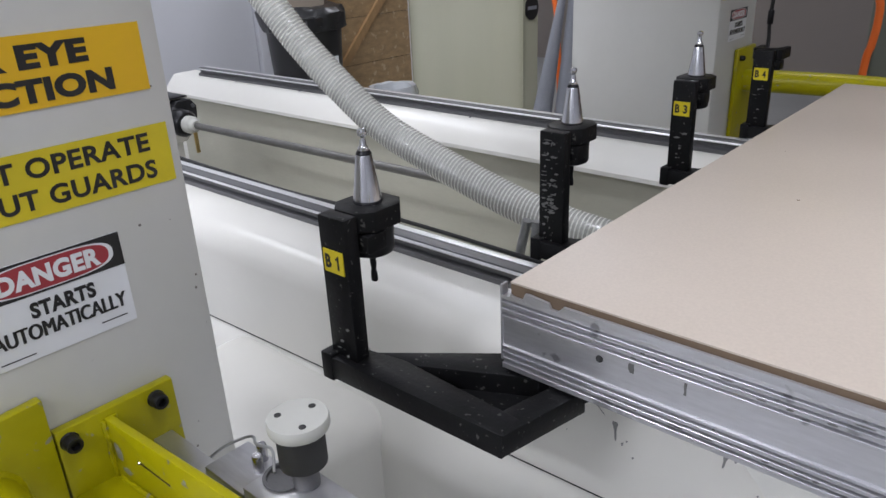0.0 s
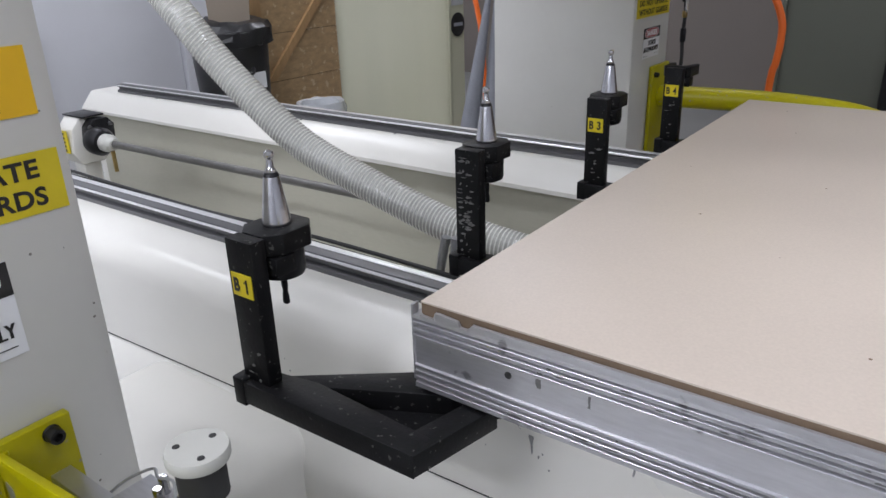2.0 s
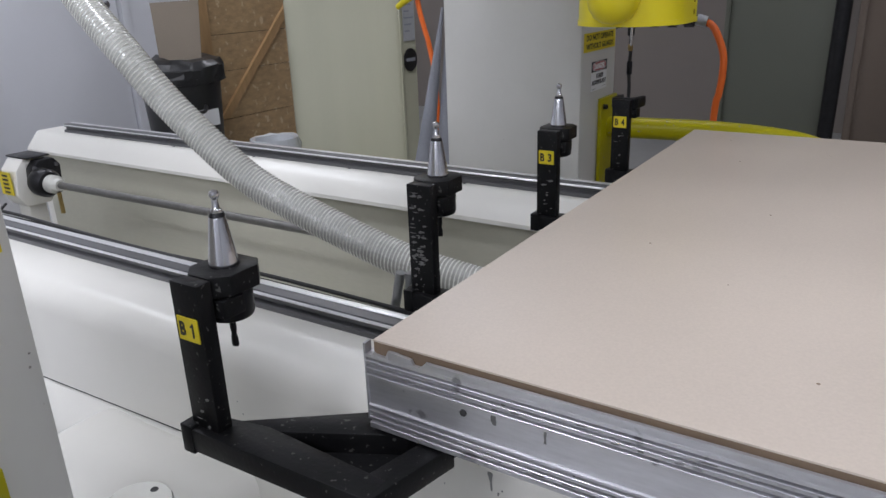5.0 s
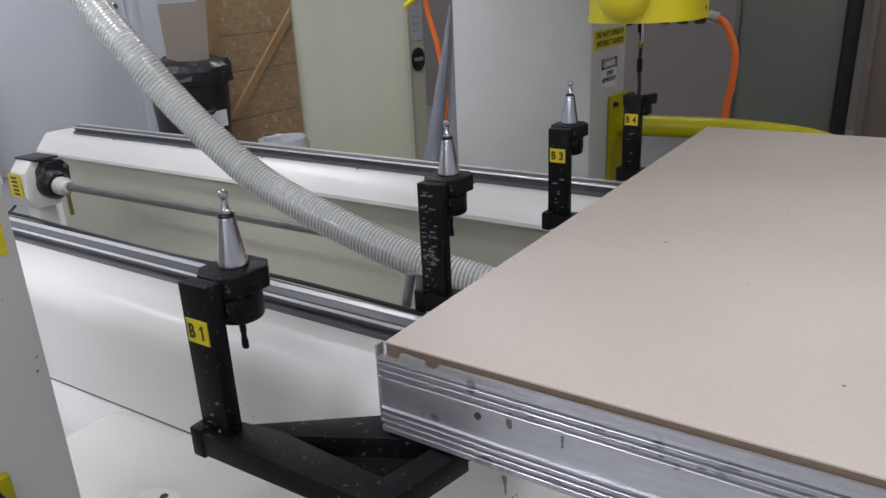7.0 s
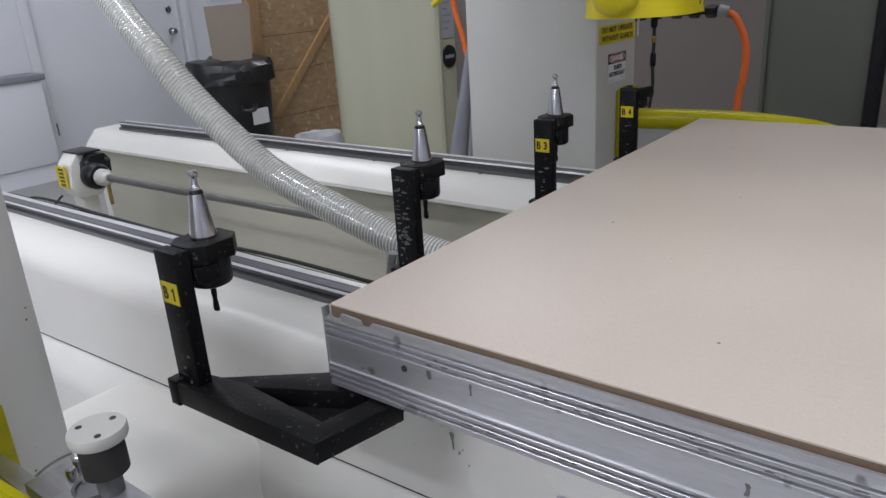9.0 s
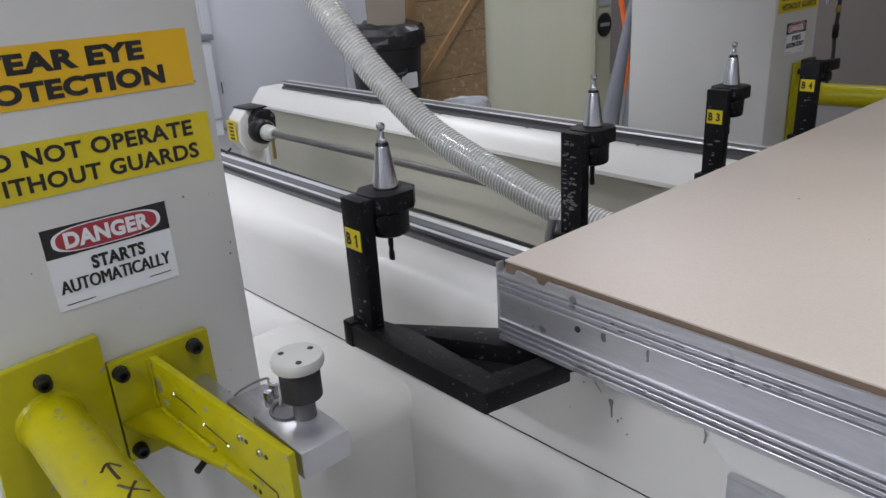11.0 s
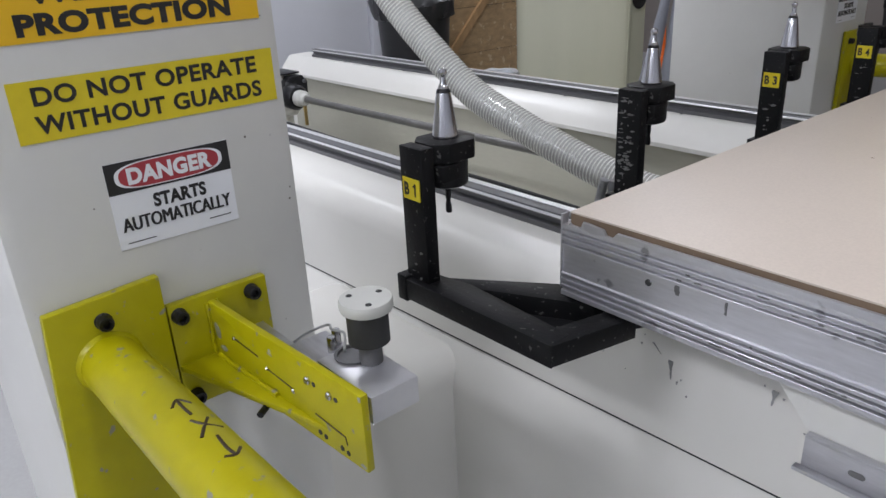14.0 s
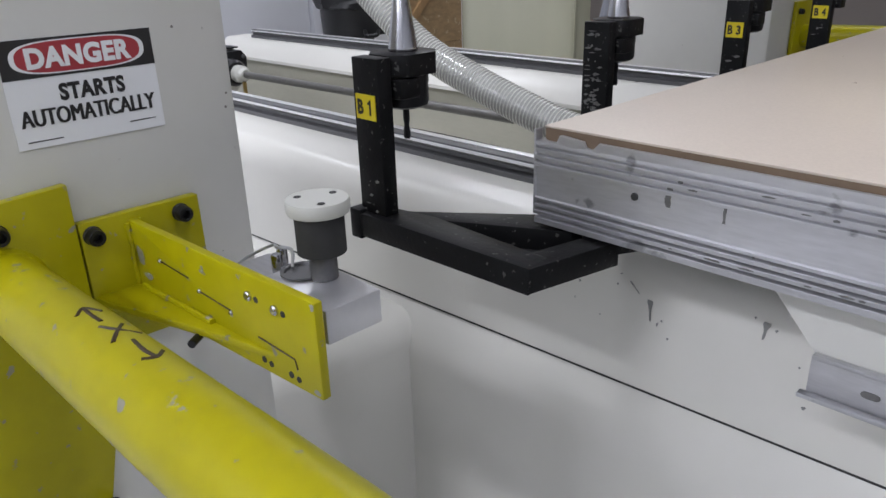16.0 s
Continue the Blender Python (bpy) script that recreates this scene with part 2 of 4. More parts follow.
def smooth_path(points, steps=10):
    """A smooth curve through the points, as a list of places."""
    pts = [Vector(p) for p in points]
    ext = [2 * pts[0] - pts[1], *pts, 2 * pts[-1] - pts[-2]]
    path = []
    for i in range(1, len(ext) - 2):
        p0, p1, p2, p3 = ext[i - 1], ext[i], ext[i + 1], ext[i + 2]
        for k in range(steps):
            t = k / steps
            path.append(0.5 * (2 * p1 + (p2 - p0) * t + (2 * p0 - 5 * p1 + 4 * p2 - p3) * t * t + (3 * p1 - p0 - 3 * p2 + p3) * t ** 3))
    return path + [pts[-1]]


def spiral(points, radius, pitch, wire):
    """A wire wound round a smooth curve."""
    path = smooth_path(points, 40)
    run, turns = [0.0], []
    for a, b in zip(path, path[1:]):
        run.append(run[-1] + (b - a).length)
    side, j, out = (path[1] - path[0]).orthogonal().normalized(), 0, []
    n = int(run[-1] / pitch * 18)
    for i in range(n + 1):
        sdist = run[-1] * i / n
        while j < len(path) - 2 and run[j + 1] < sdist:
            j += 1
        d = (path[j + 1] - path[j]).normalized()
        p = path[j].lerp(path[j + 1], (sdist - run[j]) / max(1e-9, run[j + 1] - run[j]))
        side = (side - d * side.dot(d)).normalized()
        a = 2 * math.pi * sdist / pitch
        out.append(p + radius * (math.cos(a) * side + math.sin(a) * d.cross(side)))
    return tube_along(out, wire, 5)


def tube_along(path, r, n):
    bm = bmesh.new()
    rings, side = [], None
    for i, p in enumerate(path):
        d = (path[min(i + 1, len(path) - 1)] - path[max(i - 1, 0)]).normalized()
        if side is None:
            side = d.orthogonal().normalized()
        side = (side - d * side.dot(d)).normalized()
        up = d.cross(side)
        rings.append([bm.verts.new(p + r * (math.cos(2 * math.pi * k / n) * side + math.sin(2 * math.pi * k / n) * up)) for k in range(n)])
    for a, b in zip(rings, rings[1:]):
        for k in range(n):
            bm.faces.new((a[k], a[(k + 1) % n], b[(k + 1) % n], b[k]))
    return bm


def merge(*bms):
    """Several shapes joined into one mesh."""
    out = bmesh.new()
    for b in bms:
        me = bpy.data.meshes.new("tmp")
        b.to_mesh(me)
        b.free()
        out.from_mesh(me)
        bpy.data.meshes.remove(me)
    return out


def sheared(bm, slope, x0, below):
    """Tilt the low part of a swept shape along x, as the real joint runs."""
    for v in bm.verts:
        if v.co.z < below and v.co.z > 0.3:
            v.co.z += slope * (v.co.x - x0)
    return bm


# ---- setting ----
def setting(name, bm, material, label, category):
    return tagged(part(name, bm, material, None, "", False), label, category, "", "structure")


floor = setting("floor", box(-7, 4.5, -3.2, 7.6, -0.1, 0.0), CONCRETE, "grey worn concrete workshop floor", "floor")
setting("ceiling", box(-7, 4.5, -3.2, 7.6, 3.6, 3.7), WALL_WHITE, "plain white workshop ceiling", "ceiling")
WX = -6.1
# the west wall stands round the door's opening
setting("wall_west", merge(box(WX - 0.15, WX, -3.2, 2.98, 0, 3.6), box(WX - 0.15, WX, 4.33, 7.6, 0, 3.6), box(WX - 0.15, WX, 2.98, 4.33, 2.09, 3.6)), WALL_WHITE, "white painted workshop wall with a door", "wall")
setting("wall_north", box(WX, 4.5, 7.0, 7.15, 0, 3.6), WALL_GREY, "brownish grey painted workshop wall", "wall")
setting("wall_south", box(-7, 4.5, -3.3, -3.2, 0, 3.6), WALL_WHITE, "plain white workshop wall", "wall")
setting("wall_east", box(4.5, 4.6, -3.2, 7.6, 0, 3.6), WALL_WHITE, "plain white workshop wall", "wall")
setting("baseboard", merge(box(WX, WX + 0.015, -3.2, 2.9, 0, 0.14, 0.004), box(WX, WX + 0.015, 4.41, 5.1, 0, 0.14, 0.004)), WALL_WHITE, "white baseboard along the workshop wall", "baseboard")
door = tagged(new("door_1"), "closed white door with a chrome knob and deadbolt", "door", "", "structure")
part("leaf", box(WX - 0.07, WX - 0.03, 2.99, 4.32, 0.012, 2.08, 0.003), WALL_WHITE, door)
part("frame", merge(box(WX, WX + 0.02, 2.90, 2.98, 0, 2.17, 0.003), box(WX, WX + 0.02, 4.33, 4.41, 0, 2.17, 0.003), box(WX, WX + 0.02, 2.98, 4.33, 2.09, 2.17, 0.003)), WALL_WHITE, door)
turn_x = Matrix.Rotation(radians(90), 4, "Y")
part("knob", lathe([(0.032, 0), (0.032, 0.008), (0.012, 0.012), (0.012, 0.03), (0.028, 0.04), (0.03, 0.055), (0.02, 0.066)], Matrix.Translation((WX - 0.03, 4.22, 1.03)) @ turn_x, 24), STEEL, door, "round chrome door knob")
part("deadbolt", lathe([(0.03, 0), (0.03, 0.012), (0.02, 0.018)], Matrix.Translation((WX - 0.03, 4.22, 1.22)) @ turn_x, 24), STEEL, door, "round chrome deadbolt")
part("hinge", box(WX - 0.03, WX - 0.022, 2.985, 3.01, 0.3, 0.4), STEEL, door)
switch = thing("light_switch", "white wall plate with a light switch", "light switch")
part("plate", box(WX, WX + 0.008, 4.62, 4.74, 1.2, 1.34, 0.003), WALL_WHITE, switch)
part("toggle", box(WX + 0.008, WX + 0.02, 4.675, 4.685, 1.255, 1.28, 0.002), WALL_WHITE, switch)
bench = thing("wall_cabinet", "low white cabinet with a dark metal top rail", "cabinet")
part("body", box(WX + 0.02, WX + 0.25, 1.6, 2.84, 0.14, 0.78, 0.004), WALL_WHITE, bench)
part("plinth", box(WX + 0.02, WX + 0.23, 1.6, 2.84, 0.0, 0.14), WALL_WHITE, bench)
part("top_rail", box(WX + 0.02, WX + 0.27, 1.58, 2.87, 0.78, 0.83, 0.01), PVC, bench, "dark grey metal top rail")

# timber-framed chipboard partition in the back corner
QX = -4.42
osb_wall = thing("chipboard_partition", "chipboard sheets on a pine stud frame", "partition")
for z0_, z1_ in ((0.0, 0.385), (0.389, 0.734), (0.738, 0.994), (0.998, 2.2)):
    part("chipboard_sheet", box(QX, QX + 0.012, 3.715, 4.615, z0_, z1_), OSB, osb_wall)
part("backing", box(QX - 0.006, QX - 0.001, 3.72, 4.61, 0, 2.2), DARK, osb_wall)
part("stud", box(QX + 0.0125, QX + 0.045, 3.72, 3.825, 0, 2.2, 0.003), WOOD, osb_wall)
part("brace", prism([(3.825, 0.40), (3.905, 0.40), (4.615, 1.10), (4.615, 1.19)], QX + 0.0125, QX + 0.038, 0, XSWEEP), WOOD, osb_wall, "diagonal pine brace")
part("edge_trim", box(QX - 0.02, QX + 0.06, 4.615, 4.72, 0, 2.2, 0.004), WALL_WHITE, osb_wall)

# rubbish bin with a bag
trash = thing("trash_can", "black plastic rubbish bin with a bag over its rim", "trash can", at=(-4.04, 3.25, 0))
part("body", lathe([(0.19, 0.0), (0.2, 0.01), (0.245, 0.70), (0.262, 0.705), (0.262, 0.75), (0.25, 0.755), (0.235, 0.74), (0.19, 0.03), (0.0, 0.03)], None, 36), BLACK_BAG, trash)
bag = lathe([(0.268, 0.68), (0.275, 0.71), (0.272, 0.765), (0.25, 0.80), (0.19, 0.815), (0.1, 0.80), (0.0, 0.78)], None, 48)
for v in bag.verts:
    k_ = noise.noise(v.co * 7) * 0.07 + noise.noise(v.co * 19) * 0.035
    v.co += Vector((v.co.x, v.co.y, 0.12)) * k_ * 2.6
part("bag", bag, BLACK_BAG, trash, "crumpled black bin bag")
trash.scale = (1, 1, 1.12)
part("handle", tube([(0.23, -0.13, 0.56), (0.29, -0.16, 0.54), (0.31, -0.10, 0.54), (0.27, -0.05, 0.56)], 0.012, 10), BLACK_BAG, trash)
part("sticker", box(0.231, 0.236, -0.06, 0.07, 0.44, 0.53), SIGN_WHITE, trash, "torn white sticker")
card = part("cardboard_piece", prism([(0.02, 0), (0.28, 0.01), (0.30, 0.37), (0.0, 0.36)], 0, 0.006, 0, Matrix.Translation((-4.18, 3.20, 0.88)) @ Matrix.Rotation(radians(38), 4, "Z") @ Matrix.Rotation(radians(82), 4, "X")), CARD)
tagged(card, "brown cardboard offcut sticking out of the bin", "cardboard")
bucket = thing("plastic_bucket", "clear plastic liner in a grey bucket", "bucket", at=(-2.98, 2.98, 0))
part("body", lathe([(0.1, 0), (0.125, 0.49), (0.13, 0.49), (0.13, 0.505), (0.11, 0.5), (0.09, 0.02), (0, 0.02)], None, 28), GREY_BIN, bucket)
liner = lathe([(0.132, 0.42), (0.138, 0.49), (0.13, 0.535), (0.105, 0.53), (0.09, 0.4)], None, 40)
for v in liner.verts:
    v.co += Vector((v.co.x, v.co.y, 0.05)) * noise.noise(v.co * 22) * 0.12
part("liner", liner, CLEAR, bucket, "crumpled clear plastic liner")

# cabinet, leaning pipes and panels behind the machine
cab = thing("tall_cabinet", "tall beige metal cabinet with a rounded corner", "cabinet")
cab_outline = [(-3.33, 3.62)] + [(-3.15 - 0.18 * math.cos(a), 3.58 - 0.18 * math.sin(a)) for a in [math.pi / 2 * k / 10 for k in range(11)]] + [(-2.75 + 0.30 * math.sin(a), 3.46 - 0.06 * math.cos(a)) for a in [math.pi / 2 * k / 10 for k in range(11)]] + [(-2.45, 3.60)]
part("body", prism(cab_outline, 0.0, 2.3, 0), TANK, cab)
part("corner_strip", box(-2.452, -2.444, 3.452, 3.475, 0.05, 2.25, 0.003), TANK, cab)
part("notice", box(-2.45, -2.446, 3.485, 3.59, 1.0, 1.36), NOTICE, cab, "small printed paper notice")
for k_ in range(9):
    part("print_line", box(-2.4462, -2.4452, 3.495, 3.58 - 0.02 * (k_ % 3), 1.32 - 0.034 * k_, 1.328 - 0.034 * k_), PVC, cab)
part("round_badge", lathe([(0.062, 0), (0.062, 0.004), (0.058, 0.005)], Matrix.Translation((-2.4465, 3.535, 0.90)) @ turn_x, 32), SIGN_BLACK, cab, "round black badge")
part("badge_bar", box(-2.4415, -2.4405, 3.495, 3.575, 0.892, 0.91), PVC, cab)
for p0_, p1_ in (((-2.060, 2.93, 0.0), (-1.847, 2.95, 1.19)), ((-1.915, 2.99, 0.0), (-1.820, 3.0, 1.42))):
    pp_ = part("grey_roll", tube([p0_, p1_], lambda u: 0.066 * (1 - u) + 0.006, 20), PVC)
    tagged(pp_, "grey sheet rolled to a tapering cone, leaning upright", "rolled sheet", "leaning rolls")
oh_ = part("air_hose", tube([(-2.145, 3.12, 2.2), (-2.105, 3.1, 1.5), (-2.080, 3.1, 1.22), (-2.049, 3.1, 1.096), (-2.023, 3.1, 1.007), (-1.995, 3.1, 0.8), (-1.955, 3.1, 0.0)], 0.012, 10), ORANGE)
tagged(oh_, "orange rubber air hose hanging behind the machine", "hose")
noz_ = part("air_nozzle", tube([(-2.167, 3.06, 1.190), (-2.130, 3.06, 1.212), (-2.085, 3.06, 1.238), (-2.055, 3.07, 1.29), (-2.070, 3.08, 1.40)], lambda u: 0.013 + 0.006 * u, 14), YELLOW_PLASTIC)
tagged(noz_, "yellow plastic air nozzle hanging by an orange hose", "air nozzle")
green = thing("sliding_panel", "tall green-grey painted metal panel", "panel")
part("sheet", box(-0.95, -0.46, 4.2, 4.26, 0.0, 2.6, 0.004), GREEN_GREY, green)
part("edge_strip", box(-0.952, -0.93, 4.185, 4.2, 0.0, 2.6, 0.003), GREEN_GREY, green)
pole = part("black_pole", tube([(-0.43, 4.1, 0.0), (-0.40, 4.1, 2.6)], 0.035, 20), BLACK_STEEL)
tagged(pole, "black upright steel pole beside a panel", "pole")
brown = thing("wood_panel", "brown wood panel standing behind the machine", "panel")
part("sheet", box(-0.36, 3.0, 4.25, 4.3, 0.0, 2.6, 0.004), BROWN_PANEL, brown)
part("edge_strip", box(-0.362, -0.33, 4.235, 4.25, 0.0, 2.6, 0.003), BROWN_PANEL, brown)

# ---- machine bed ----
bed = thing("machine_bed", "cream enamelled steel router bed with two steel guide rails", "machine bed")
FY = 0.84  # front face
near_profile = [(FY, 0.567), (FY, 0.70), (FY + 0.004, 0.722), (FY + 0.014, 0.738), (FY + 0.03, 0.748), (FY + 0.05, 0.752), (0.97, 0.754), (1.06, 0.754), (1.06, 0.30), (1.0, 0.30), (1.0, 0.567)]
part("near_beam", sheared(prism(near_profile, -3.2, 2.6, 0, XSWEEP), 0.03, -0.5, 0.6), CREAM, bed)
low_profile = [(FY + 0.004, 0.5635), (FY - 0.008, 0.545), (FY - 0.026, 0.505), (FY - 0.031, 0.488), (FY - 0.032, 0.47), (FY - 0.032, 0.02), (1.0, 0.02), (1.0, 0.5635)]
part("lower_panel", sheared(prism(low_profile, -3.2, 2.6, 0, XSWEEP), 0.03, -0.5, 0.6), CREAM, bed)
part("joint_strip", sheared(box(-3.19, 2.59, FY + 0.0015, FY + 0.02, 0.5625, 0.568), 0.03, -0.5, 0.6), DARK, bed, "dark open joint")
far_profile = [(1.835, 0.05), (1.835, 0.672), (1.80, 0.672), (1.80, 0.684), (1.812, 0.70), (1.855, 0.748), (1.87, 0.752), (1.97, 0.752), (2.02, 0.70), (2.03, 0.02), (1.835, 0.02)]
part("far_beam", prism(far_profile, -3.25, 2.6, 0, XSWEEP), CREAM, bed)
# thin sheet added to carry the shade below the ledge in its colour
part("inner_panel", box(-3.2, 2.6, 1.8315, 1.8348, 0.125, 0.671), SHADED_CREAM, bed, "inner wall under the rail ledge, beige darkened to stand for shade")
part("pan", box(-2.45, 2.6, 1.06, 1.835, 0.10, 0.12), CREAM, bed)
rail_profile = [(-0.022, 0), (-0.022, 0.010), (-0.011, 0.014), (-0.011, 0.02), (-0.019, 0.025), (-0.020, 0.030), (-0.018, 0.035), (0.020, 0.035), (0.021, 0.030), (0.019, 0.025), (0.011, 0.02), (0.011, 0.014), (0.022, 0.010), (0.022, 0)]
for y_, x0_ in ((1.0, -3.2), (1.905, -3.08)):
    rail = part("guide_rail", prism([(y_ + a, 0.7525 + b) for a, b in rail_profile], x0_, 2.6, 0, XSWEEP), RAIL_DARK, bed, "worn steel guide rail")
    # the lamp's reflection along the rail is put into these pale strips
    part("running_face", box(x0_ + 0.001, 2.6, y_ + 0.0040, y_ + 0.0198, 0.7877, 0.7887, 0.0003), RAIL_STEEL, rail, "polished running face, paled to carry a lamp's reflection")
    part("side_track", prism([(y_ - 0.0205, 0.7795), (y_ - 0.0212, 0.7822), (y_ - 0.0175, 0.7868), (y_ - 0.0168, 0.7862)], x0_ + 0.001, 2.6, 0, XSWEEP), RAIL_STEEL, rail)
    for k_ in range(7 if y_ > 1.5 else 0):
        part("rail_screw", lathe([(0.0045, 0), (0.0045, 0.001), (0.003, 0.0015)], Matrix.Translation((x0_ + 0.30 + 0.42 * k_, y_ - 0.032, 0.7535)), 10), BLACK_STEEL, rail)
part("ball_screw", tube([(-2.42, 1.42, 0.715), (-1.15, 1.42, 0.725)], 0.0115, 20), SCREW_STEEL, bed, "long dull steel drive screw")
octo = [(1.362, 0.672), (1.372, 0.755), (1.402, 0.79), (1.475, 0.79), (1.502, 0.757), (1.495, 0.66), (1.468, 0.628), (1.385, 0.632)]
house = part("end_bearing", prism(octo, -2.64, -2.545, 0.005, XSWEEP), CREAM, bed, "cream cast bearing housing")
part("bearing_flange", prism([(1.447 + 0.74 * (y_ - 1.43), 0.725 + 0.74 * (z_ - 0.71)) for y_, z_ in octo], -2.544, -2.50, 0.004, XSWEEP), BLACK_STEEL, house, "black bearing flange")
part("bearing_pillar", box(-2.61, -2.54, 1.40, 1.46, 0.0, 0.632, 0.004), CREAM, bed)
part("bearing_cover", box(-2.645, -2.52, 1.40, 1.48, 0.7905, 0.796, 0.001), BLACK_STEEL, house)
for k_ in range(4):
    a_ = radians(45 + 90 * k_)
    part("flange_screw", lathe([(0.007, 0), (0.007, 0.007), (0.005, 0.008)], Matrix.Translation((-2.50, 1.447 + 0.052 * math.cos(a_), 0.725 + 0.052 * math.sin(a_))) @ turn_x, 12), RAIL_DARK, house)
stick = part("sticker", prism([(-2.632, 0.674), (-2.56, 0.674), (-2.56, 0.752), (-2.632, 0.752)], -1.3592, -1.3575, 0, FACE_NY), SIGN_YELLOW, house, "yellow warning sticker")
for k_ in range(5):
    part("print_bar", prism([(-2.612, 0.680 + 0.014 * k_), (-2.578, 0.680 + 0.014 * k_), (-2.578, 0.687 + 0.014 * k_), (-2.612, 0.687 + 0.014 * k_)], -1.3573, -1.3568, 0, FACE_NY), SIGN_BLACK, stick)
part("coupling", lathe([(0.044, 0), (0.047, 0.01), (0.047, 0.045), (0.038, 0.06), (0.026, 0.062)], Matrix.Translation((-2.50, 1.42, 0.715)) @ turn_x, 24), BLACK_STEEL, house)
part("collar", lathe([(0.026, 0), (0.030, 0.006), (0.030, 0.035), (0.022, 0.042), (0.018, 0.06)], Matrix.Translation((-2.44, 1.42, 0.715)) @ turn_x, 24), WHITE_PLASTIC, house)
part("screw_end", tube([(-2.40, 1.42, 0.69), (-2.40, 1.42, 0.62)], 0.007, 8), BRASS, house, "brass grease nipple")
for pts_ in ([(-2.60, 1.36, 0.64), (-2.57, 1.27, 0.60), (-2.44, 1.16, 0.66), (-2.36, 1.09, 0.745), (-2.1, 1.075, 0.757), (-1.85, 1.080, 0.756), (-1.6, 1.072, 0.759), (-1.3, 1.078, 0.757), (-0.9, 1.072, 0.758), (-0.4, 1.075, 0.757)],
             [(-2.3, 1.068, 0.70), (-2.2, 1.09, 0.752), (-2.0, 1.086, 0.764), (-1.75, 1.074, 0.766), (-1.4, 1.086, 0.755), (-1.05, 1.078, 0.768), (-0.6, 1.085, 0.757)]):
    cb_ = part("cable", tube([(x_, y_ - 0.004, z_) for x_, y_, z_ in pts_], 0.0042, 8, 8), RUBBER)
    tagged(cb_, "black cable lying along the inside of the bed", "cable", "bed cables")
house.location.x = 0.025
# foot block of the gantry, growing out of the bed's side
gantry = thing("gantry_post", "cream enamelled gantry post with warning stickers", "machine post", "gantry posts")
part("foot", box(-1.32, -0.86, 0.44, FY + 0.03, 0.0, 0.538, 0.05, 8), CREAM, gantry)
# chips and drop-shaped worn runs in the enamel
random.seed(4)
chips_ = [(-0.56 + random.uniform(-0.022, 0.022), 0.72 + random.uniform(-0.03, 0.02), random.uniform(0.0012, 0.0026)) for k_ in range(9)]
chips_ += [(-0.428, 0.670, 0.0020), (-0.422, 0.676, 0.0018), (-0.412, 0.655, 0.0018), (-0.486, 0.707, 0.0016), (-0.482, 0.722, 0.0014), (-0.55, 0.668, 0.0013), (-0.51, 0.655, 0.0013), (-0.287, 0.712, 0.0016), (-0.311, 0.720, 0.0015), (-0.258, 0.678, 0.0013), (-0.247, 0.632, 0.0025), (-0.9, 0.64, 0.0018), (-0.91, 0.66, 0.0014)]
for a_, b_, w_ in chips_:
    h_ = w_ * random.uniform(0.9, 2.0)
    outline = [(a_ - w_ * random.uniform(0.5, 1), b_), (a_ - w_ * 0.3, b_ - h_), (a_ + w_ * 0.3, b_ - h_ * 0.9), (a_ + w_ * random.uniform(0.6, 1.3), b_ + h_ * 0.15), (a_ + w_ * 0.2, b_ + h_ * 0.3)]
    part("enamel_chip", prism(outline, -(FY - 0.0002), -(FY - 0.001), 0, FACE_NY), RUN, bed)
for cx_, cz_, h_, w0_, lean_ in ((-0.4395, 0.698, 0.028, 0.0048, 0.002), (-0.2975, 0.718, 0.022, 0.0055, -0.003), (-0.468, 0.715, 0.013, 0.0016, 0.013)):
    left_, right_ = [], []
    for k_ in range(9):
        u_ = k_ / 8
        w_ = w0_ * (1.0 - 0.75 * min(1, u_ * 1.9)) * random.uniform(0.85, 1.15) * (0.6 if k_ in (0, 8) else 1)
        left_.append((cx_ + lean_ * u_ - w_, cz_ - h_ * u_))
        right_.append((cx_ + lean_ * u_ + w_, cz_ - h_ * u_))
    part("worn_run", prism(left_ + right_[::-1], -(FY - 0.0002), -(FY - 0.001), 0, FACE_NY), RUN, bed)

# ---- moving table ----
table = thing("moving_table", "extruded aluminium machine table with slotted dirty edges", "machine table")
TX, TY = -0.512, 0.700
edge = [(0.0, 0.823)]
for g_ in (0.8290, 0.8368, 0.8446):
    edge += [(0.0, g_), (0.0015, g_ + 0.0008), (0.0065, g_ + 0.0010), (0.0065, g_ + 0.0034), (0.0004, g_ + 0.0038)]
edge += [(0.0, 0.8515), (0.003, 0.8525), (0.003, 0.8855), (0.0, 0.8865)]
for g_ in (0.8900, 0.8985, 0.9065):
    edge += [(0.0, g_), (0.0015, g_ + 0.0008), (0.0045, g_ + 0.0010), (0.0045, g_ + 0.0034), (0.0004, g_ + 0.0040)]
edge += [(0.001, 0.914), (0.08, 0.914), (0.08, 0.823)]
ext = part("front_extrusion", prism([(TY + a, b) for a, b in edge], TX, 2.2, 0, XSWEEP), ALU, table, "scuffed ribbed aluminium edge extrusion")
lip = bmesh.new()
random.seed(7)
xs_ = [TX + 0.010, TX + 0.013, TX + 0.026, TX + 0.029, TX + 0.030, TX + 0.036, TX + 0.050, TX + 0.060, TX + 0.063, TX + 0.070, TX + 0.074, TX + 0.078, TX + 0.082, 2.2]
hs_ = [0.0055, 0.003, 0.0025, 0.008, 0.0115, 0.012, 0.0105, 0.0095, 0.003, 0.002, 0.0055, 0.0105, 0.0105, 0.0105]
ring = []
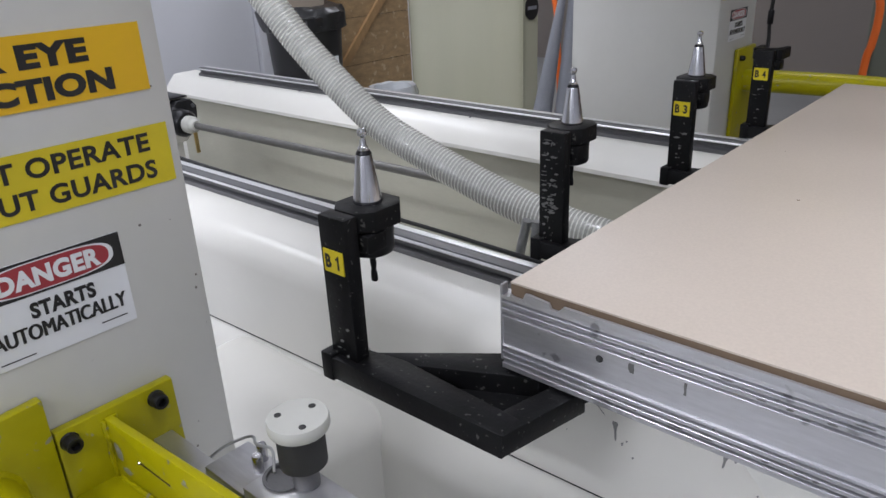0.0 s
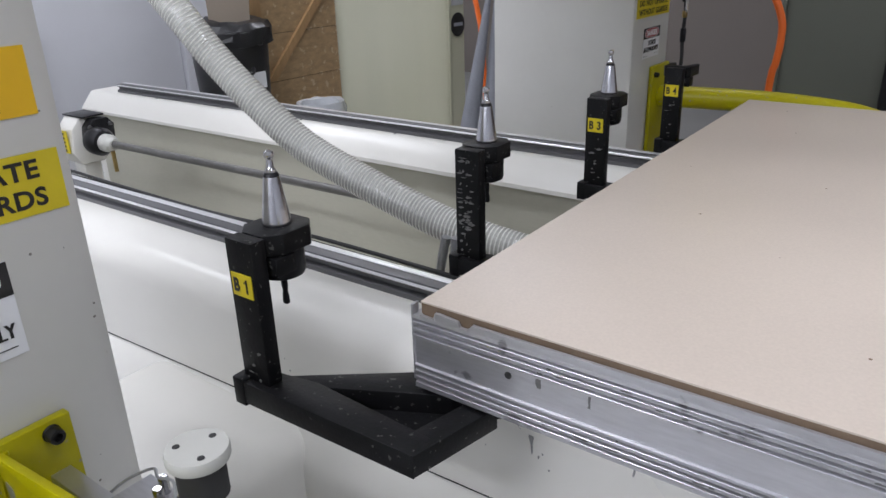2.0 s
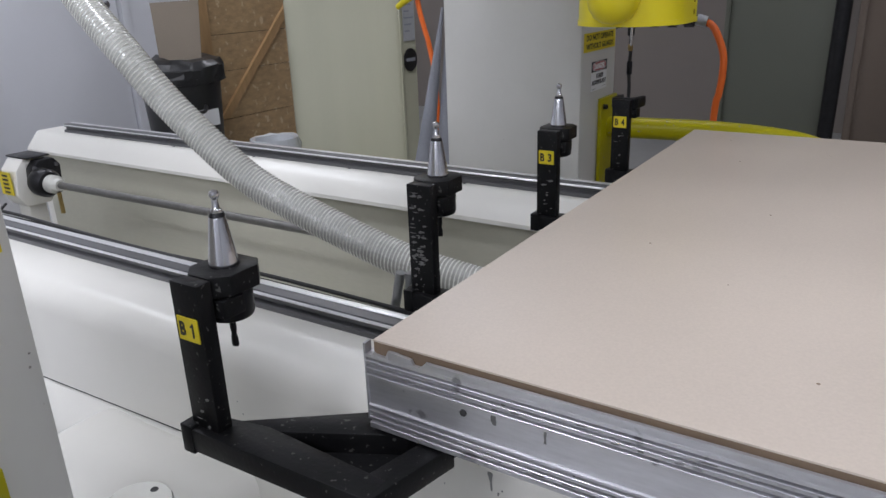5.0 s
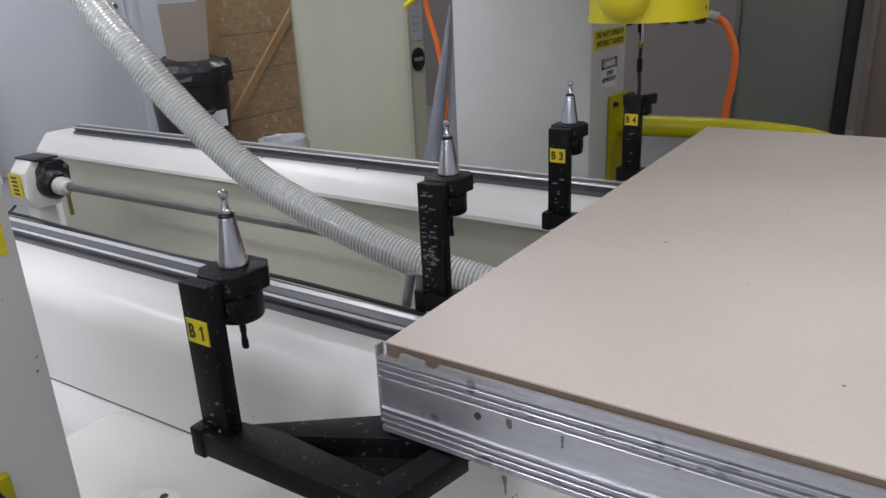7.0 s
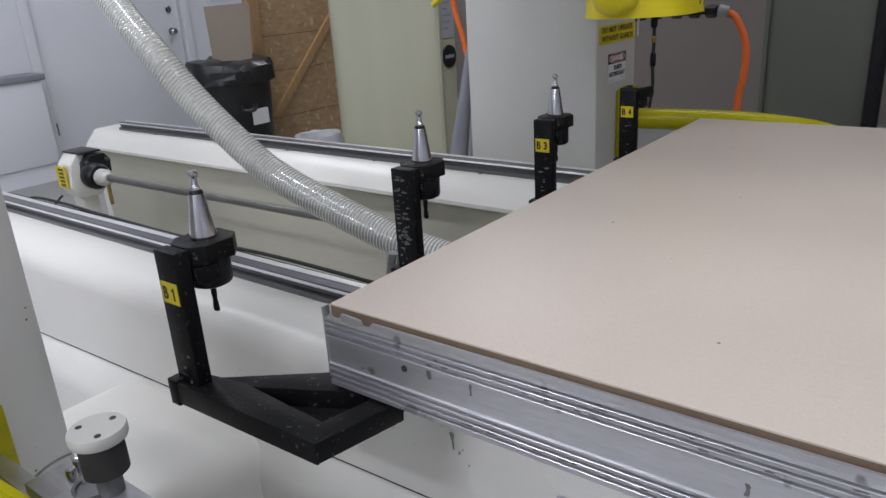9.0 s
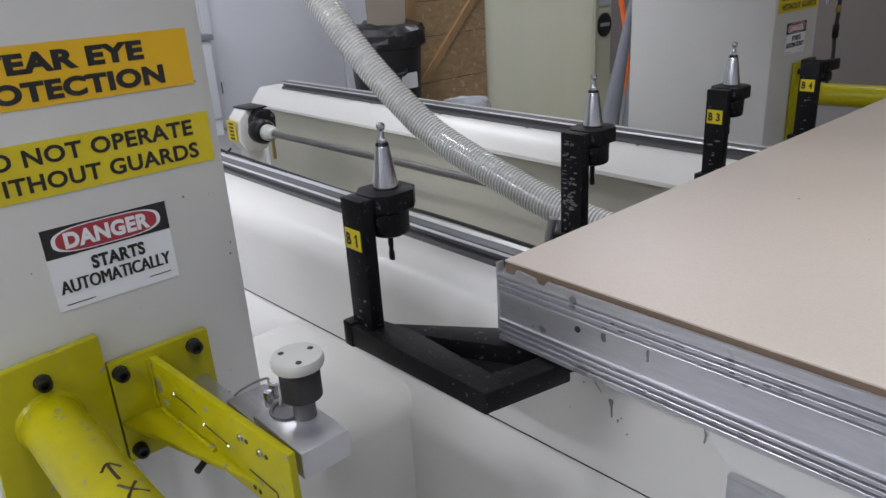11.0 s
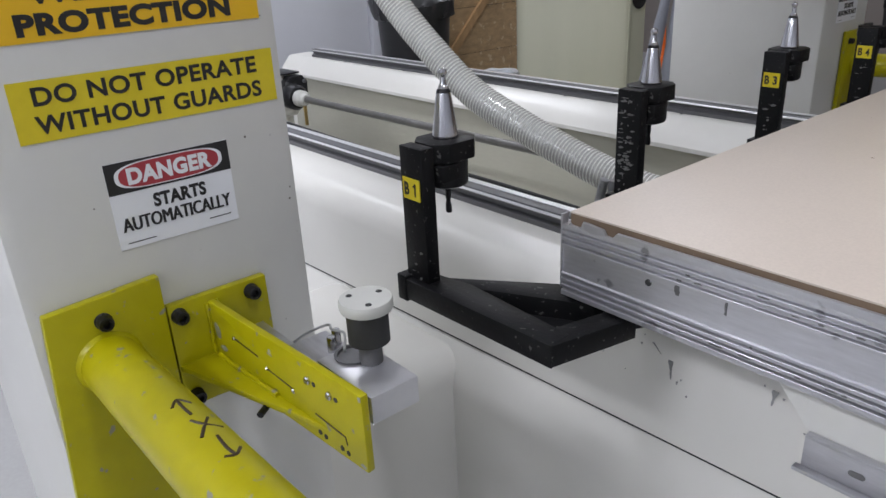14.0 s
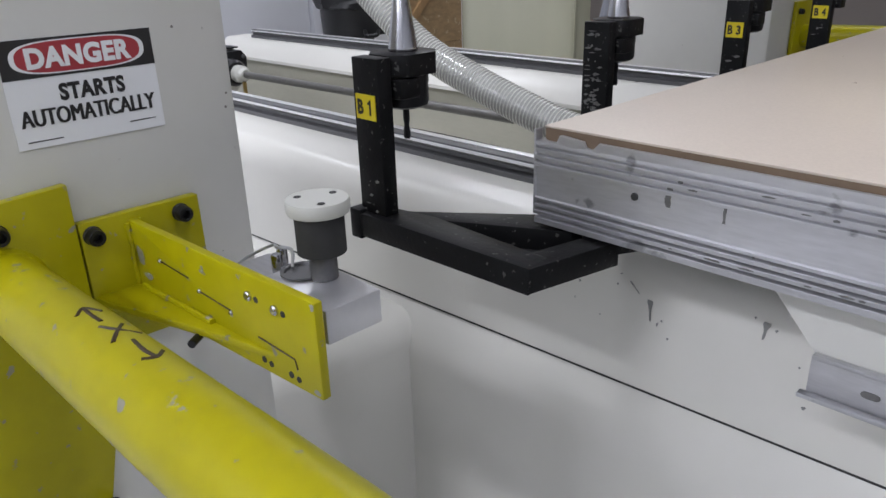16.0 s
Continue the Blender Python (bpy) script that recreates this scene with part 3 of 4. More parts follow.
for x_, h_ in zip(xs_, hs_):
    ring.append([lip.verts.new((x_, TY + 0.0005 + random.uniform(0, 0.0015), 0.913)), lip.verts.new((x_, TY + 0.001, 0.913 + 0.88 * h_)), lip.verts.new((x_, TY + 0.0042, 0.913 + 0.92 * h_)), lip.verts.new((x_, TY + 0.0042, 0.913))])
for a_, b_ in zip(ring, ring[1:]):
    for k_ in range(4):
        lip.faces.new((a_[k_], b_[k_], b_[(k_ + 1) % 4], a_[(k_ + 1) % 4]))
lip.faces.new(ring[0])
lip.faces.new(ring[-1][::-1])
bmesh.ops.recalc_face_normals(lip, faces=lip.faces[:])
part("chipped_lip", lip, ALU, ext, "bright chipped lip of the extrusion", False)
part("hole", lathe([(0.0040, 0), (0.0040, 0.0015), (0.003, 0.002)], Matrix.Translation((-0.391, TY + 0.0035, 0.877)) @ Matrix.Rotation(radians(90), 4, "X"), 16), DARK, ext, "dark drilled hole")
for x_, z_, w_, h_ in ((-0.355, 0.884, 0.006, 0.020), (-0.30, 0.880, 0.003, 0.018), (-0.27, 0.846, 0.0025, 0.012), (-0.02, 0.87, 0.004, 0.012), (-0.345, 0.90, 0.004, 0.006)):
    rag_ = [(w_ * random.uniform(0.25, 0.7), w_ * random.uniform(0.25, 0.7)) for k_ in range(6)]
    pts_ = [(x_ - a_, z_ + h_ * (0.5 - k_ / 5)) for k_, (a_, b_) in enumerate(rag_)] + [(x_ + b_, z_ + h_ * (0.5 - k_ / 5)) for k_, (a_, b_) in reversed(list(enumerate(rag_)))]
    part("stain", prism(pts_, -(TY + 0.0024), -(TY + 0.0032), 0, FACE_NY), STAIN, ext, "dark oily run")
random.seed(21)
for k_ in range(34):
    x_ = -0.38 + 0.9 * random.random() ** 1.4
    z_, w_, h_ = random.choice((0.8962, 0.9045, 0.8962, 0.8350)), random.uniform(0.002, 0.009), random.uniform(0.0006, 0.0014)
    part("smudge", prism([(x_ - w_, z_), (x_ - w_ * 0.6, z_ - h_), (x_ + w_ * 0.7, z_ - h_ * 0.8), (x_ + w_, z_ + h_ * 0.2), (x_ + w_ * 0.2, z_ + h_), (x_ - w_ * 0.5, z_ + h_ * 0.7)], -(TY - 0.0001), -(TY + 0.0005), 0, FACE_NY), STAIN, ext)
part("end_cap", merge(box(TX - 0.003, TX, TY + 0.001, 1.97, 0.832, 0.9135, 0.0008), box(TX - 0.003, TX, TY + 0.001, TY + 0.012, 0.9130, 0.9262, 0.0005), box(TX - 0.0045, TX - 0.003, TY + 0.006, 1.96, 0.855, 0.895, 0.0005)), ALU, table)
part("table_body", box(TX + 0.0005, 2.2, TY + 0.081, 1.97, 0.835, 0.913), ALU, table)
part("saddle_plate", prism([(-0.274, 0.822), (-0.217, 0.757), (2.2, 0.757), (2.2, 0.822)], -0.744, -0.738, 0, FACE_NY), CREAM_POST, table, "cream saddle plate under the table")
angle_ = part("angle_bar", merge(box(-0.217, 2.2, 0.731, 0.7375, 0.719, 0.757, 0.001), box(-0.222, 2.2, 0.722, 0.731, 0.716, 0.7205, 0.001), box(-0.216, 2.2, 0.728, 0.7372, 0.755, 0.759, 0.001)), ALU, table, "aluminium angle bar with slots")
for x_ in (-0.165, 0.25, 0.7):
    part("slot", prism([(x_ + 0.005 * math.cos(a) + (0.003 if math.cos(a) > 0 else -0.003), 0.737 + 0.0034 * math.sin(a)) for a in [k * math.pi / 8 for k in range(16)]], -0.7312, -0.7302, 0, FACE_NY), STAIN, angle_)
part("carriage", merge(box(-0.15, 0.15, 0.93, 1.07, 0.79, 0.834), box(-0.15, 0.15, 1.835, 1.965, 0.79, 0.834)), BLACK_STEEL, table)
board = thing("mdf_sheet", "tan fibreboard spoil sheet lying on the aluminium table", "board")
part("face", box(-0.504, 2.2, 0.7055, 1.975, 0.9285, 0.931, 0.0006), MDF, board)
part("core", box(-0.5035, 2.2, 0.7062, 1.9745, 0.9142, 0.9284), MDF_EDGE, board, "darker sawn fibreboard edge")
random.seed(11)
for k_ in range(22):
    x_, y_ = random.uniform(-0.45, 0.8), random.uniform(0.75, 1.9)
    part("dent", lathe([(random.uniform(0.0010, 0.0022), 0), (0.0004, 0.0003)], Matrix.Translation((x_, y_, 0.9311)), 7), MDF_EDGE, board)

# ---- tool holders ----
def tool_holder(index, y, with_tool=True):
    t = thing("tool_holder", "black tool holder " + ("with scuffed paint, " if index == 2 else "with yellow number tag, ") + ("holding a bright tool cone" if with_tool else "standing empty"), "tool holder", "tool holders along the table", at=(0, y - 0.668, 0))
    part("post", box(-0.700, -0.656, 0.608, 0.628, 0.805, 0.9975, 0.0015), BLACK_PAINT, t)
    part("front_bar", prism([(-0.706, 0.597), (-0.440, 0.602), (-0.443, 0.636), (-0.615, 0.647), (-0.68, 0.636), (-0.706, 0.632)], 0.790, 0.819, 0.0012), BLACK_PAINT, t)
    part("side_bar", prism([(-0.440, 0.602), (-0.415, 0.72), (-0.50, 0.82), (-0.54, 0.82), (-0.450, 0.705), (-0.468, 0.626)], 0.791, 0.8185, 0.0012), BLACK_PAINT, t)
    part("brace", prism([(-0.672, 0.630), (-0.63, 0.632), (-0.47, 0.712), (-0.45, 0.745), (-0.53, 0.735)], 0.7865, 0.8175, 0.0012), BLACK_PAINT, t)
    part("floor_plate", prism([(-0.66, 0.625), (-0.45, 0.615), (-0.44, 0.74), (-0.52, 0.735)], 0.7885, 0.7925, 0), BLACK_PAINT, t)
    part("gusset", prism([(-0.432, 0.70), (-0.415, 0.717), (-0.378, 0.79), (-0.45, 0.79)], 0.804, 0.8195, 0.001), BLACK_PAINT, t)
    part("foot_block", box(-0.709, -0.690, 0.596, 0.634, 0.786, 0.823, 0.002), BLACK_PAINT, t)
    cx, cy = -0.680, 0.668
    if with_tool:
        head = [(cx - 0.014, 0.6285), (cx + 0.018, 0.6285), (cx + 0.034, 0.646), (cx + 0.034, 0.686), (cx + 0.018, 0.702), (cx - 0.016, 0.702), (cx - 0.032, 0.686), (cx - 0.032, 0.646)]
    else:
        head = [(cx - 0.028, 0.6285), (cx + 0.028, 0.6285), (cx + 0.034, 0.64), (cx + 0.036, 0.695), (cx + 0.024, 0.70), (cx + 0.019, 0.67), (cx + 0.008, 0.655), (cx - 0.008, 0.655), (cx - 0.019, 0.67), (cx - 0.024, 0.70), (cx - 0.036, 0.695), (cx - 0.034, 0.64)]
    hd = part("head", prism(head, 0.974, 0.9985, 0.0012), BLACK_PAINT, t)
    part("clamp_block", box(cx + 0.006, cx + 0.034, 0.632, 0.662, 0.951, 0.9725, 0.002), BLACK_PAINT, hd)
    if index != 2:
        tag = part("number_tag", box(-0.695, -0.662, 0.6068, 0.608, 0.930, 0.958), SIGN_YELLOW, t, "small yellow number tag")
        words("B", 0.017, Matrix.Translation((-0.6870, 0.6066, 0.944)) @ FACE_NY, SIGN_BLACK, tag, bold=0.04, width=0.0095)
        if index == 1:
            part("digit", prism([(-0.6718, 0.9355), (-0.6690, 0.9355), (-0.6690, 0.9525), (-0.6712, 0.9525), (-0.6722, 0.9505), (-0.6746, 0.9492), (-0.6746, 0.9470), (-0.6718, 0.9478)], -0.6069, -0.6063, 0, FACE_NY), SIGN_BLACK, tag, "", False)
        else:
            words(str(index), 0.017, Matrix.Translation((-0.6708, 0.6066, 0.944)) @ FACE_NY, SIGN_BLACK, tag, bold=0.04, width=0.0085)
    if with_tool:
        tool = part("tool_cone", lathe([(0.0165, 0.9986), (0.0172, 1.0), (0.0168, 1.003), (0.0095, 1.054), (0.0088, 1.0555), (0.006, 1.056)], Matrix.Translation((cx, cy, 0)), 40), STEEL, t, "polished steel taper")
        part("pull_stud", lathe([(0.0062, 1.055), (0.0062, 1.063), (0.0042, 1.0655), (0.0036, 1.0745), (0.0052, 1.077), (0.0060, 1.080), (0.0050, 1.0835), (0.002, 1.085)], Matrix.Translation((cx, cy, 0)), 24), STEEL, tool)
        part("stud_ring", lathe([(0.0088, 1.054), (0.0092, 1.056), (0.0075, 1.0595), (0.006, 1.06)], Matrix.Translation((cx, cy, 0)), 24), BLACK_STEEL, tool)
        part("collet_nut", lathe([(0.020, 0.935), (0.026, 0.938), (0.0275, 0.942), (0.0275, 0.962), (0.028, 0.964), (0.028, 0.9726)], Matrix.Translation((cx, cy, 0)), 28), BLACK_STEEL, tool)
        part("cutter", lathe([(0.004, 0.897), (0.0052, 0.899), (0.0048, 0.908), (0.0034, 0.913), (0.0048, 0.920), (0.0046, 0.9352)], Matrix.Translation((cx, cy, 0)) @ Matrix.Diagonal((1, 0.7, 1, 1)), 12), BLACK_STEEL, tool, "small dark router cutter")
    return t


holders = [tool_holder(index_, y_, index_ < 4) for index_, y_ in ((1, 0.668), (2, 1.108), (3, 1.569), (4, 1.998))]
random.seed(9)
for holder_, n_, z0_, z1_ in ((holders[1], 46, 0.87, 0.985), (holders[1], 10, 0.81, 0.87), (holders[0], 5, 0.82, 0.86), (holders[2], 8, 0.83, 0.9), (holders[3], 6, 0.83, 0.92)):
    for k_ in range(n_):
        x_, z_ = random.uniform(-0.692, -0.666), random.uniform(z0_, z1_)
        w_, h_ = random.uniform(0.0010, 0.0075), random.uniform(0.0005, 0.0028)
        part("scuff", prism([(x_ - w_, z_), (x_ - w_ * 0.4, z_ - h_), (x_ + w_ * 0.6, z_ - h_ * 0.5), (x_ + w_, z_ + h_ * 0.5), (x_ - w_ * 0.1, z_ + h_)], -0.6076, -0.6081, 0, FACE_NY), SCUFF, holder_)

for x0_, x1_, y_ in ((-0.776, -0.758, 1.098), (-0.748, -0.742, 1.104)):
    stub_ = part("conduit_stub", tube([(x0_, y_, 0.745), ((x0_ + x1_) / 2, y_, 0.785), (x1_, y_, 0.822)], 0.0085, 14), GALV)
    tagged(stub_, "short grey conduit rising beside a tool holder", "conduit", "conduits under the table")

# ---- vacuum hose ----
hose_line = [(-2.04, 1.15, 2.42), (-1.90, 1.15, 1.78), (-1.80, 1.15, 1.54), (-1.705, 1.15, 1.38), (-1.607, 1.15, 1.268), (-1.507, 1.159, 1.168), (-1.441, 1.183, 1.078), (-1.361, 1.207, 0.993), (-1.249, 1.232, 0.900), (-1.117, 1.248, 0.842), (-0.975, 1.26, 0.794), (-0.852, 1.268, 0.762), (-0.70, 1.285, 0.738), (-0.573, 1.314, 0.725)]
hose = thing("vacuum_hose", "clear ribbed plastic vacuum hose drooping under the table", "hose")
part("sleeve", tube(hose_line, 0.0345, 28, 14), HOSE_BODY, hose)
part("spiral_rib", spiral(hose_line, 0.0338, 0.0085, 0.0020), HOSE_RIB, hose, "white spiral rib")

# ---- near gantry post with its signs, brackets and touch-off block ----
PX = -0.704


def sign_plate(name, parent, y0, y1, z0, z1, px, material, label, thick=0.0012):
    pts = [(y0, z0), (y1, z0), (y1, z1), (y0, z1)]
    return part(name, prism(pts, px + 0.0003, px + thick, 0, XSWEEP), material, parent, label, False)


def letter_at(text, size, y, z, px, material, parent, width, bold=0.05):
    return words(text, size, Matrix.Translation((px, y, z)) @ FACE_X, material, parent, bold=bold, width=width)


def post_signs(post, px, y):
    """Three stickers on the +x face; y is the left edge of the guard sticker."""
    s1 = sign_plate("guard_sticker", post, y - 0.007, y + 0.246, 1.080, 1.134, px, SIGN_YELLOW, "yellow sticker that reads do not operate without guards")
    letter_at("DO NOT OPERATE", 0.0168, y + 0.119, 1.1200, px + 0.0014, SIGN_BLACK, s1, 0.215, 0.032)
    letter_at("WITHOUT GUARDS", 0.0168, y + 0.119, 1.0950, px + 0.0014, SIGN_BLACK, s1, 0.220, 0.032)
    s2 = sign_plate("eye_sticker", post, y - 0.012, y + 0.238, 1.165, 1.222, px, SIGN_ORANGE, "orange-yellow eye protection sticker")
    letter_at("WEAR EYE", 0.019, y + 0.108, 1.2055, px + 0.0014, SIGN_BLACK, s2, 0.165, 0.06)
    letter_at("PROTECTION", 0.019, y + 0.110, 1.1795, px + 0.0014, SIGN_BLACK, s2, 0.195, 0.06)
    d = y + 0.055
    s3 = sign_plate("danger_sticker", post, d, d + 0.126, 0.9605, 1.048, px, SIGN_WHITE, "white danger sticker that reads starts automatically")
    part("black_band", prism([(d, 1.017), (d + 0.126, 1.017), (d + 0.126, 1.048), (d, 1.048)], px + 0.0013, px + 0.0016, 0, XSWEEP), SIGN_BLACK, s3, "", False)
    for r_, k_, m_ in ((0.0135, 0.0017, SIGN_WHITE), (0.0125, 0.0019, SIGN_RED)):
        oval = [(d + 0.063 + 0.051 * math.copysign(abs(math.cos(a)) ** 0.55, math.cos(a)) * (r_ / 0.0125), 1.0325 + r_ * math.copysign(abs(math.sin(a)) ** 0.75, math.sin(a))) for a in [2 * math.pi * i / 40 for i in range(40)]]
        part("oval", prism(oval, px + 0.0013, px + k_, 0, XSWEEP), m_, s3, "", False)
    letter_at("DANGER", 0.0172, d + 0.063, 1.0325, px + 0.0021, SIGN_WHITE, s3, 0.086, 0.055)
    letter_at("STARTS", 0.0145, d + 0.068, 1.0035, px + 0.0015, SIGN_BLACK, s3, 0.055, 0.05)
    for k in (-1, 0, 1):
        letter_at("AUTOMATICALLY", 0.0140, d + 0.063 + 0.0006 * k, 0.985, px + 0.0015 + 0.00003 * k, SIGN_BLACK, s3, 0.113, 0.0)
    part("print_bar", box(px + 0.0013, px + 0.0016, d + 0.008, d + 0.036, 0.9655, 0.9664), SIGN_BLACK, s3)
    part("print_bar", box(px + 0.0013, px + 0.0016, d + 0.094, d + 0.118, 0.9688, 0.9697), SIGN_BLACK, s3)


post = part("post", prism([(-1.17, 0.16), (PX, 0.16), (PX, 0.47), (-1.17, 0.47)], 0.0, 2.3, 0.02), CREAM_POST, gantry)
post_signs(post, PX, 0.207)
random.seed(3)
for k_ in range(14):
    yy_, zz_ = random.uniform(0.40, 0.465) if k_ % 3 else random.uniform(0.18, 0.46), random.uniform(0.78, 1.2)
    part("enamel_chip", lathe([(random.uniform(0.0006, 0.0016), 0), (0.0004, 0.0003)], Matrix.Translation((PX + 0.0001, yy_, zz_)) @ turn_x, 6), CHIP, post)


def cap_screw(parent, x, y, z, r=0.0078):
    sc = part("cap_screw", lathe([(r * 1.12, 0.0), (r * 1.12, 0.0012), (r, 0.002), (r, 0.010), (r * 0.9, 0.0125), (r * 0.55, 0.0125), (r * 0.5, 0.007)], Matrix.Translation((x, y, z)) @ turn_x, 20), BLACK_STEEL, parent, "black socket cap screw")
    return sc


guard = thing("guard_tube", "chipped yellow painted steel guard tube on a bolted plate", "guard rail")
gp_ = part("base_plate", prism([(0.176, 0.921), (0.288, 0.928), (0.287, 0.70), (0.25, 0.55), (0.16, 0.55), (0.16, 0.70)], PX + 0.001, PX + 0.013, 0.0015, XSWEEP), YELLOW, guard)
cap_screw(gp_, PX + 0.013, 0.227, 0.9)
cap_screw(gp_, PX + 0.013, 0.262, 0.60)
GT = [(PX + 0.012, 0.2250, 0.8540), (-0.40, 0.2260, 0.8680), (-0.2, 0.228, 0.8752), (0.1, 0.226, 0.876), (0.7, 0.15, 0.88), (1.0, -0.3, 0.88)]
part("tube", tube(GT, 0.030, 32, 12), YELLOW, guard)
part("weld_bead", lathe([(0.028, 0.0), (0.0335, 0.0005), (0.0325, 0.003), (0.030, 0.006), (0.029, 0.009)], Matrix.Translation((PX + 0.0125, 0.2250, 0.8540)) @ turn_x, 32), YELLOW, guard)


def ink_stroke(pts):
    """A marker stroke of (x, angle) pairs laid on the guard tube."""
    path = []
    for x, a in pts:
        k = (x + 0.692) / 0.292
        path.append((x, 0.2250 + 0.0010 * k + 0.0292 * math.sin(radians(a)), 0.8540 + 0.0140 * k + 0.0292 * math.cos(radians(a))))
    return tube(path, 0.0019, 6, 4)


for st_ in ([(-0.485, 8), (-0.499, 7), (-0.516, 8)], [(-0.506, -7), (-0.516, 8), (-0.506, 24)],
            [(-0.477, 0), (-0.465, 12), (-0.457, 36)], [(-0.476, 26), (-0.459, 6), (-0.448, -6)],
            [(-0.443, 13), (-0.424, 10), (-0.410, 12)], [(-0.413, -2), (-0.410, 12), (-0.420, 28)]):
    part("marker_stroke", ink_stroke(st_), INK, guard)

arm = thing("yellow_bracket", "yellow painted welded steel arm bolted to the post", "bracket")
ap_ = part("base_plate", prism([(0.2895, 0.891), (0.403, 0.891), (0.404, 0.764), (0.2895, 0.766)], PX + 0.001, PX + 0.012, 0.0015, XSWEEP), YELLOW, arm)
for y_, z_ in ((0.3, 0.878), (0.383, 0.878), (0.301, 0.779), (0.39, 0.779)):
    cap_screw(ap_, PX + 0.012, y_, z_)
web = prism([(0, -0.042), (0.264, -0.041), (0.264, 0.039), (0.012, 0.044), (0, 0.044)], -0.004, 0.004, 0.0012, Matrix.Translation((PX + 0.0115, 0.336, 0.840)) @ Matrix.Rotation(radians(4.2), 4, "Z") @ Matrix.Rotation(radians(90), 4, "X"))
wb_ = part("web", web, YELLOW, arm)
random.seed(5)
for p0_, p1_ in (((PX + 0.013, 0.3315, 0.798), (PX + 0.013, 0.3315, 0.882)), ((PX + 0.013, 0.341, 0.80), (PX + 0.013, 0.341, 0.884)), ((PX + 0.02, 0.3325, 0.821), (-0.565, 0.339, 0.821))):
    part("weld_bead", tube([Vector(p0_).lerp(Vector(p1_), k_ / 9) + Vector((random.uniform(-1, 1), random.uniform(-1, 1), random.uniform(-1, 1))) * 0.0006 for k_ in range(10)], lambda u: 0.0028 + 0.0003 * math.sin(u * 41), 8, 6), YELLOW, arm)
part("shelf_gusset", prism([(PX + 0.0115, 0.2905), (PX + 0.0115, 0.335), (-0.485, 0.3475), (-0.535, 0.335)], 0.813, 0.820, 0.001), YELLOW, arm)
for x_, z_ in ((0.184, 0.022), (0.217, 0.020), (0.194, -0.031), (0.228, -0.032)):
    mm_ = Matrix.Translation((PX + 0.0115, 0.336, 0.840)) @ Matrix.Rotation(radians(4.2), 4, "Z") @ Matrix.Translation((x_, -0.004, z_)) @ Matrix.Rotation(radians(90), 4, "X")
    part("screw", lathe([(0.0042, 0), (0.0042, 0.002), (0.003, 0.003)] if z_ > 0 else [(0.0030, 0), (0.0028, 0.0006)], mm_, 12), STEEL if z_ > 0 else DARK, wb_)
    part("screw_hole", lathe([(0.0028, 0), (0.0026, 0.0006)], mm_ @ Matrix.Translation((0.009, -0.001, 0)), 10), DARK, wb_)
for x0_, z_ in ((0.05, 0.016), (0.11, 0.004), (0.19, -0.012)):
    mm_ = Matrix.Translation((PX + 0.0115, 0.336, 0.840)) @ Matrix.Rotation(radians(4.2), 4, "Z")
    part("scribe_line", tube([mm_ @ Vector((x0_, -0.0043, z_)), mm_ @ Vector((x0_ + 0.045, -0.0043, z_ - 0.004))], 0.0007, 6), INK, wb_)

WEB = Matrix.Translation((PX + 0.0115, 0.336, 0.840)) @ Matrix.Rotation(radians(4.2), 4, "Z")
random.seed(15)
for x_, z_, w_, h_ in ((0.014, 0.012, 0.006, 0.012), (0.022, -0.006, 0.008, 0.004), (0.262, 0.036, 0.003, 0.004), (0.258, -0.036, 0.004, 0.003), (0.12, 0.028, 0.002, 0.003), (0.155, -0.004, 0.003, 0.002)):
    ring_ = [(x_ + w_ * random.uniform(0.6, 1.1) * math.cos(a), z_ + h_ * random.uniform(0.6, 1.1) * math.sin(a)) for a in [2 * math.pi * k_ / 9 for k_ in range(9)]]
    part("bare_patch", prism([(min(x, 0.2635), max(-0.040, min(z, 0.038))) for x, z in ring_], 0.0041, 0.0044, 0, WEB @ Matrix.Rotation(radians(90), 4, "X")), BARE, wb_, "bare grey metal where the paint has worn off")
for x_, z_ in ((0.05, 0.016), (0.11, 0.004), (0.155, -0.002)):
    part("weld_spatter", lathe([(0.0018, -0.0012), (0.0024, 0.0), (0.0012, 0.0016)], WEB @ Matrix.Translation((x_, -0.0045, z_)) @ Matrix.Rotation(radians(90), 4, "X"), 10), STEEL, wb_)
part("scribe_line", tube([WEB @ Vector((0.235, -0.0043, -0.016)), WEB @ Vector((0.237, -0.0043, -0.024))], 0.0007, 6), INK, wb_)
part("stop_pin", tube([(-0.570, 0.328, 0.811), (-0.561, 0.316, 0.811)], 0.0036, 12), BLACK_STEEL, arm, "black pin through the shelf")

block = thing("touch_off_block", "machined aluminium block with a white-capped sensor on it", "sensor")
part("block", box(-0.54, -0.448, 0.3735, 0.427, 0.829, 0.858, 0.0015), ALU_BRIGHT, block)
part("mount_bar", box(PX - 0.001, -0.54, 0.372, 0.392, 0.800, 0.836, 0.001), ALU_BRIGHT, block)
part("bored_ring", lathe([(0.017, 0.8582), (0.019, 0.859), (0.019, 0.8605), (0.016, 0.8605), (0.015, 0.8585)], Matrix.Translation((-0.521, 0.404, 0)), 28), RAIL_DARK, block)
kx_, ky_ = -0.500, 0.411
KD = -0.010  # drop of the cap
part("pin", lathe([(0.0115, 0.8582), (0.0115, 0.880), (0.0105, 0.884)], Matrix.Translation((kx_, ky_, 0)), 20), RAIL_DARK, block)
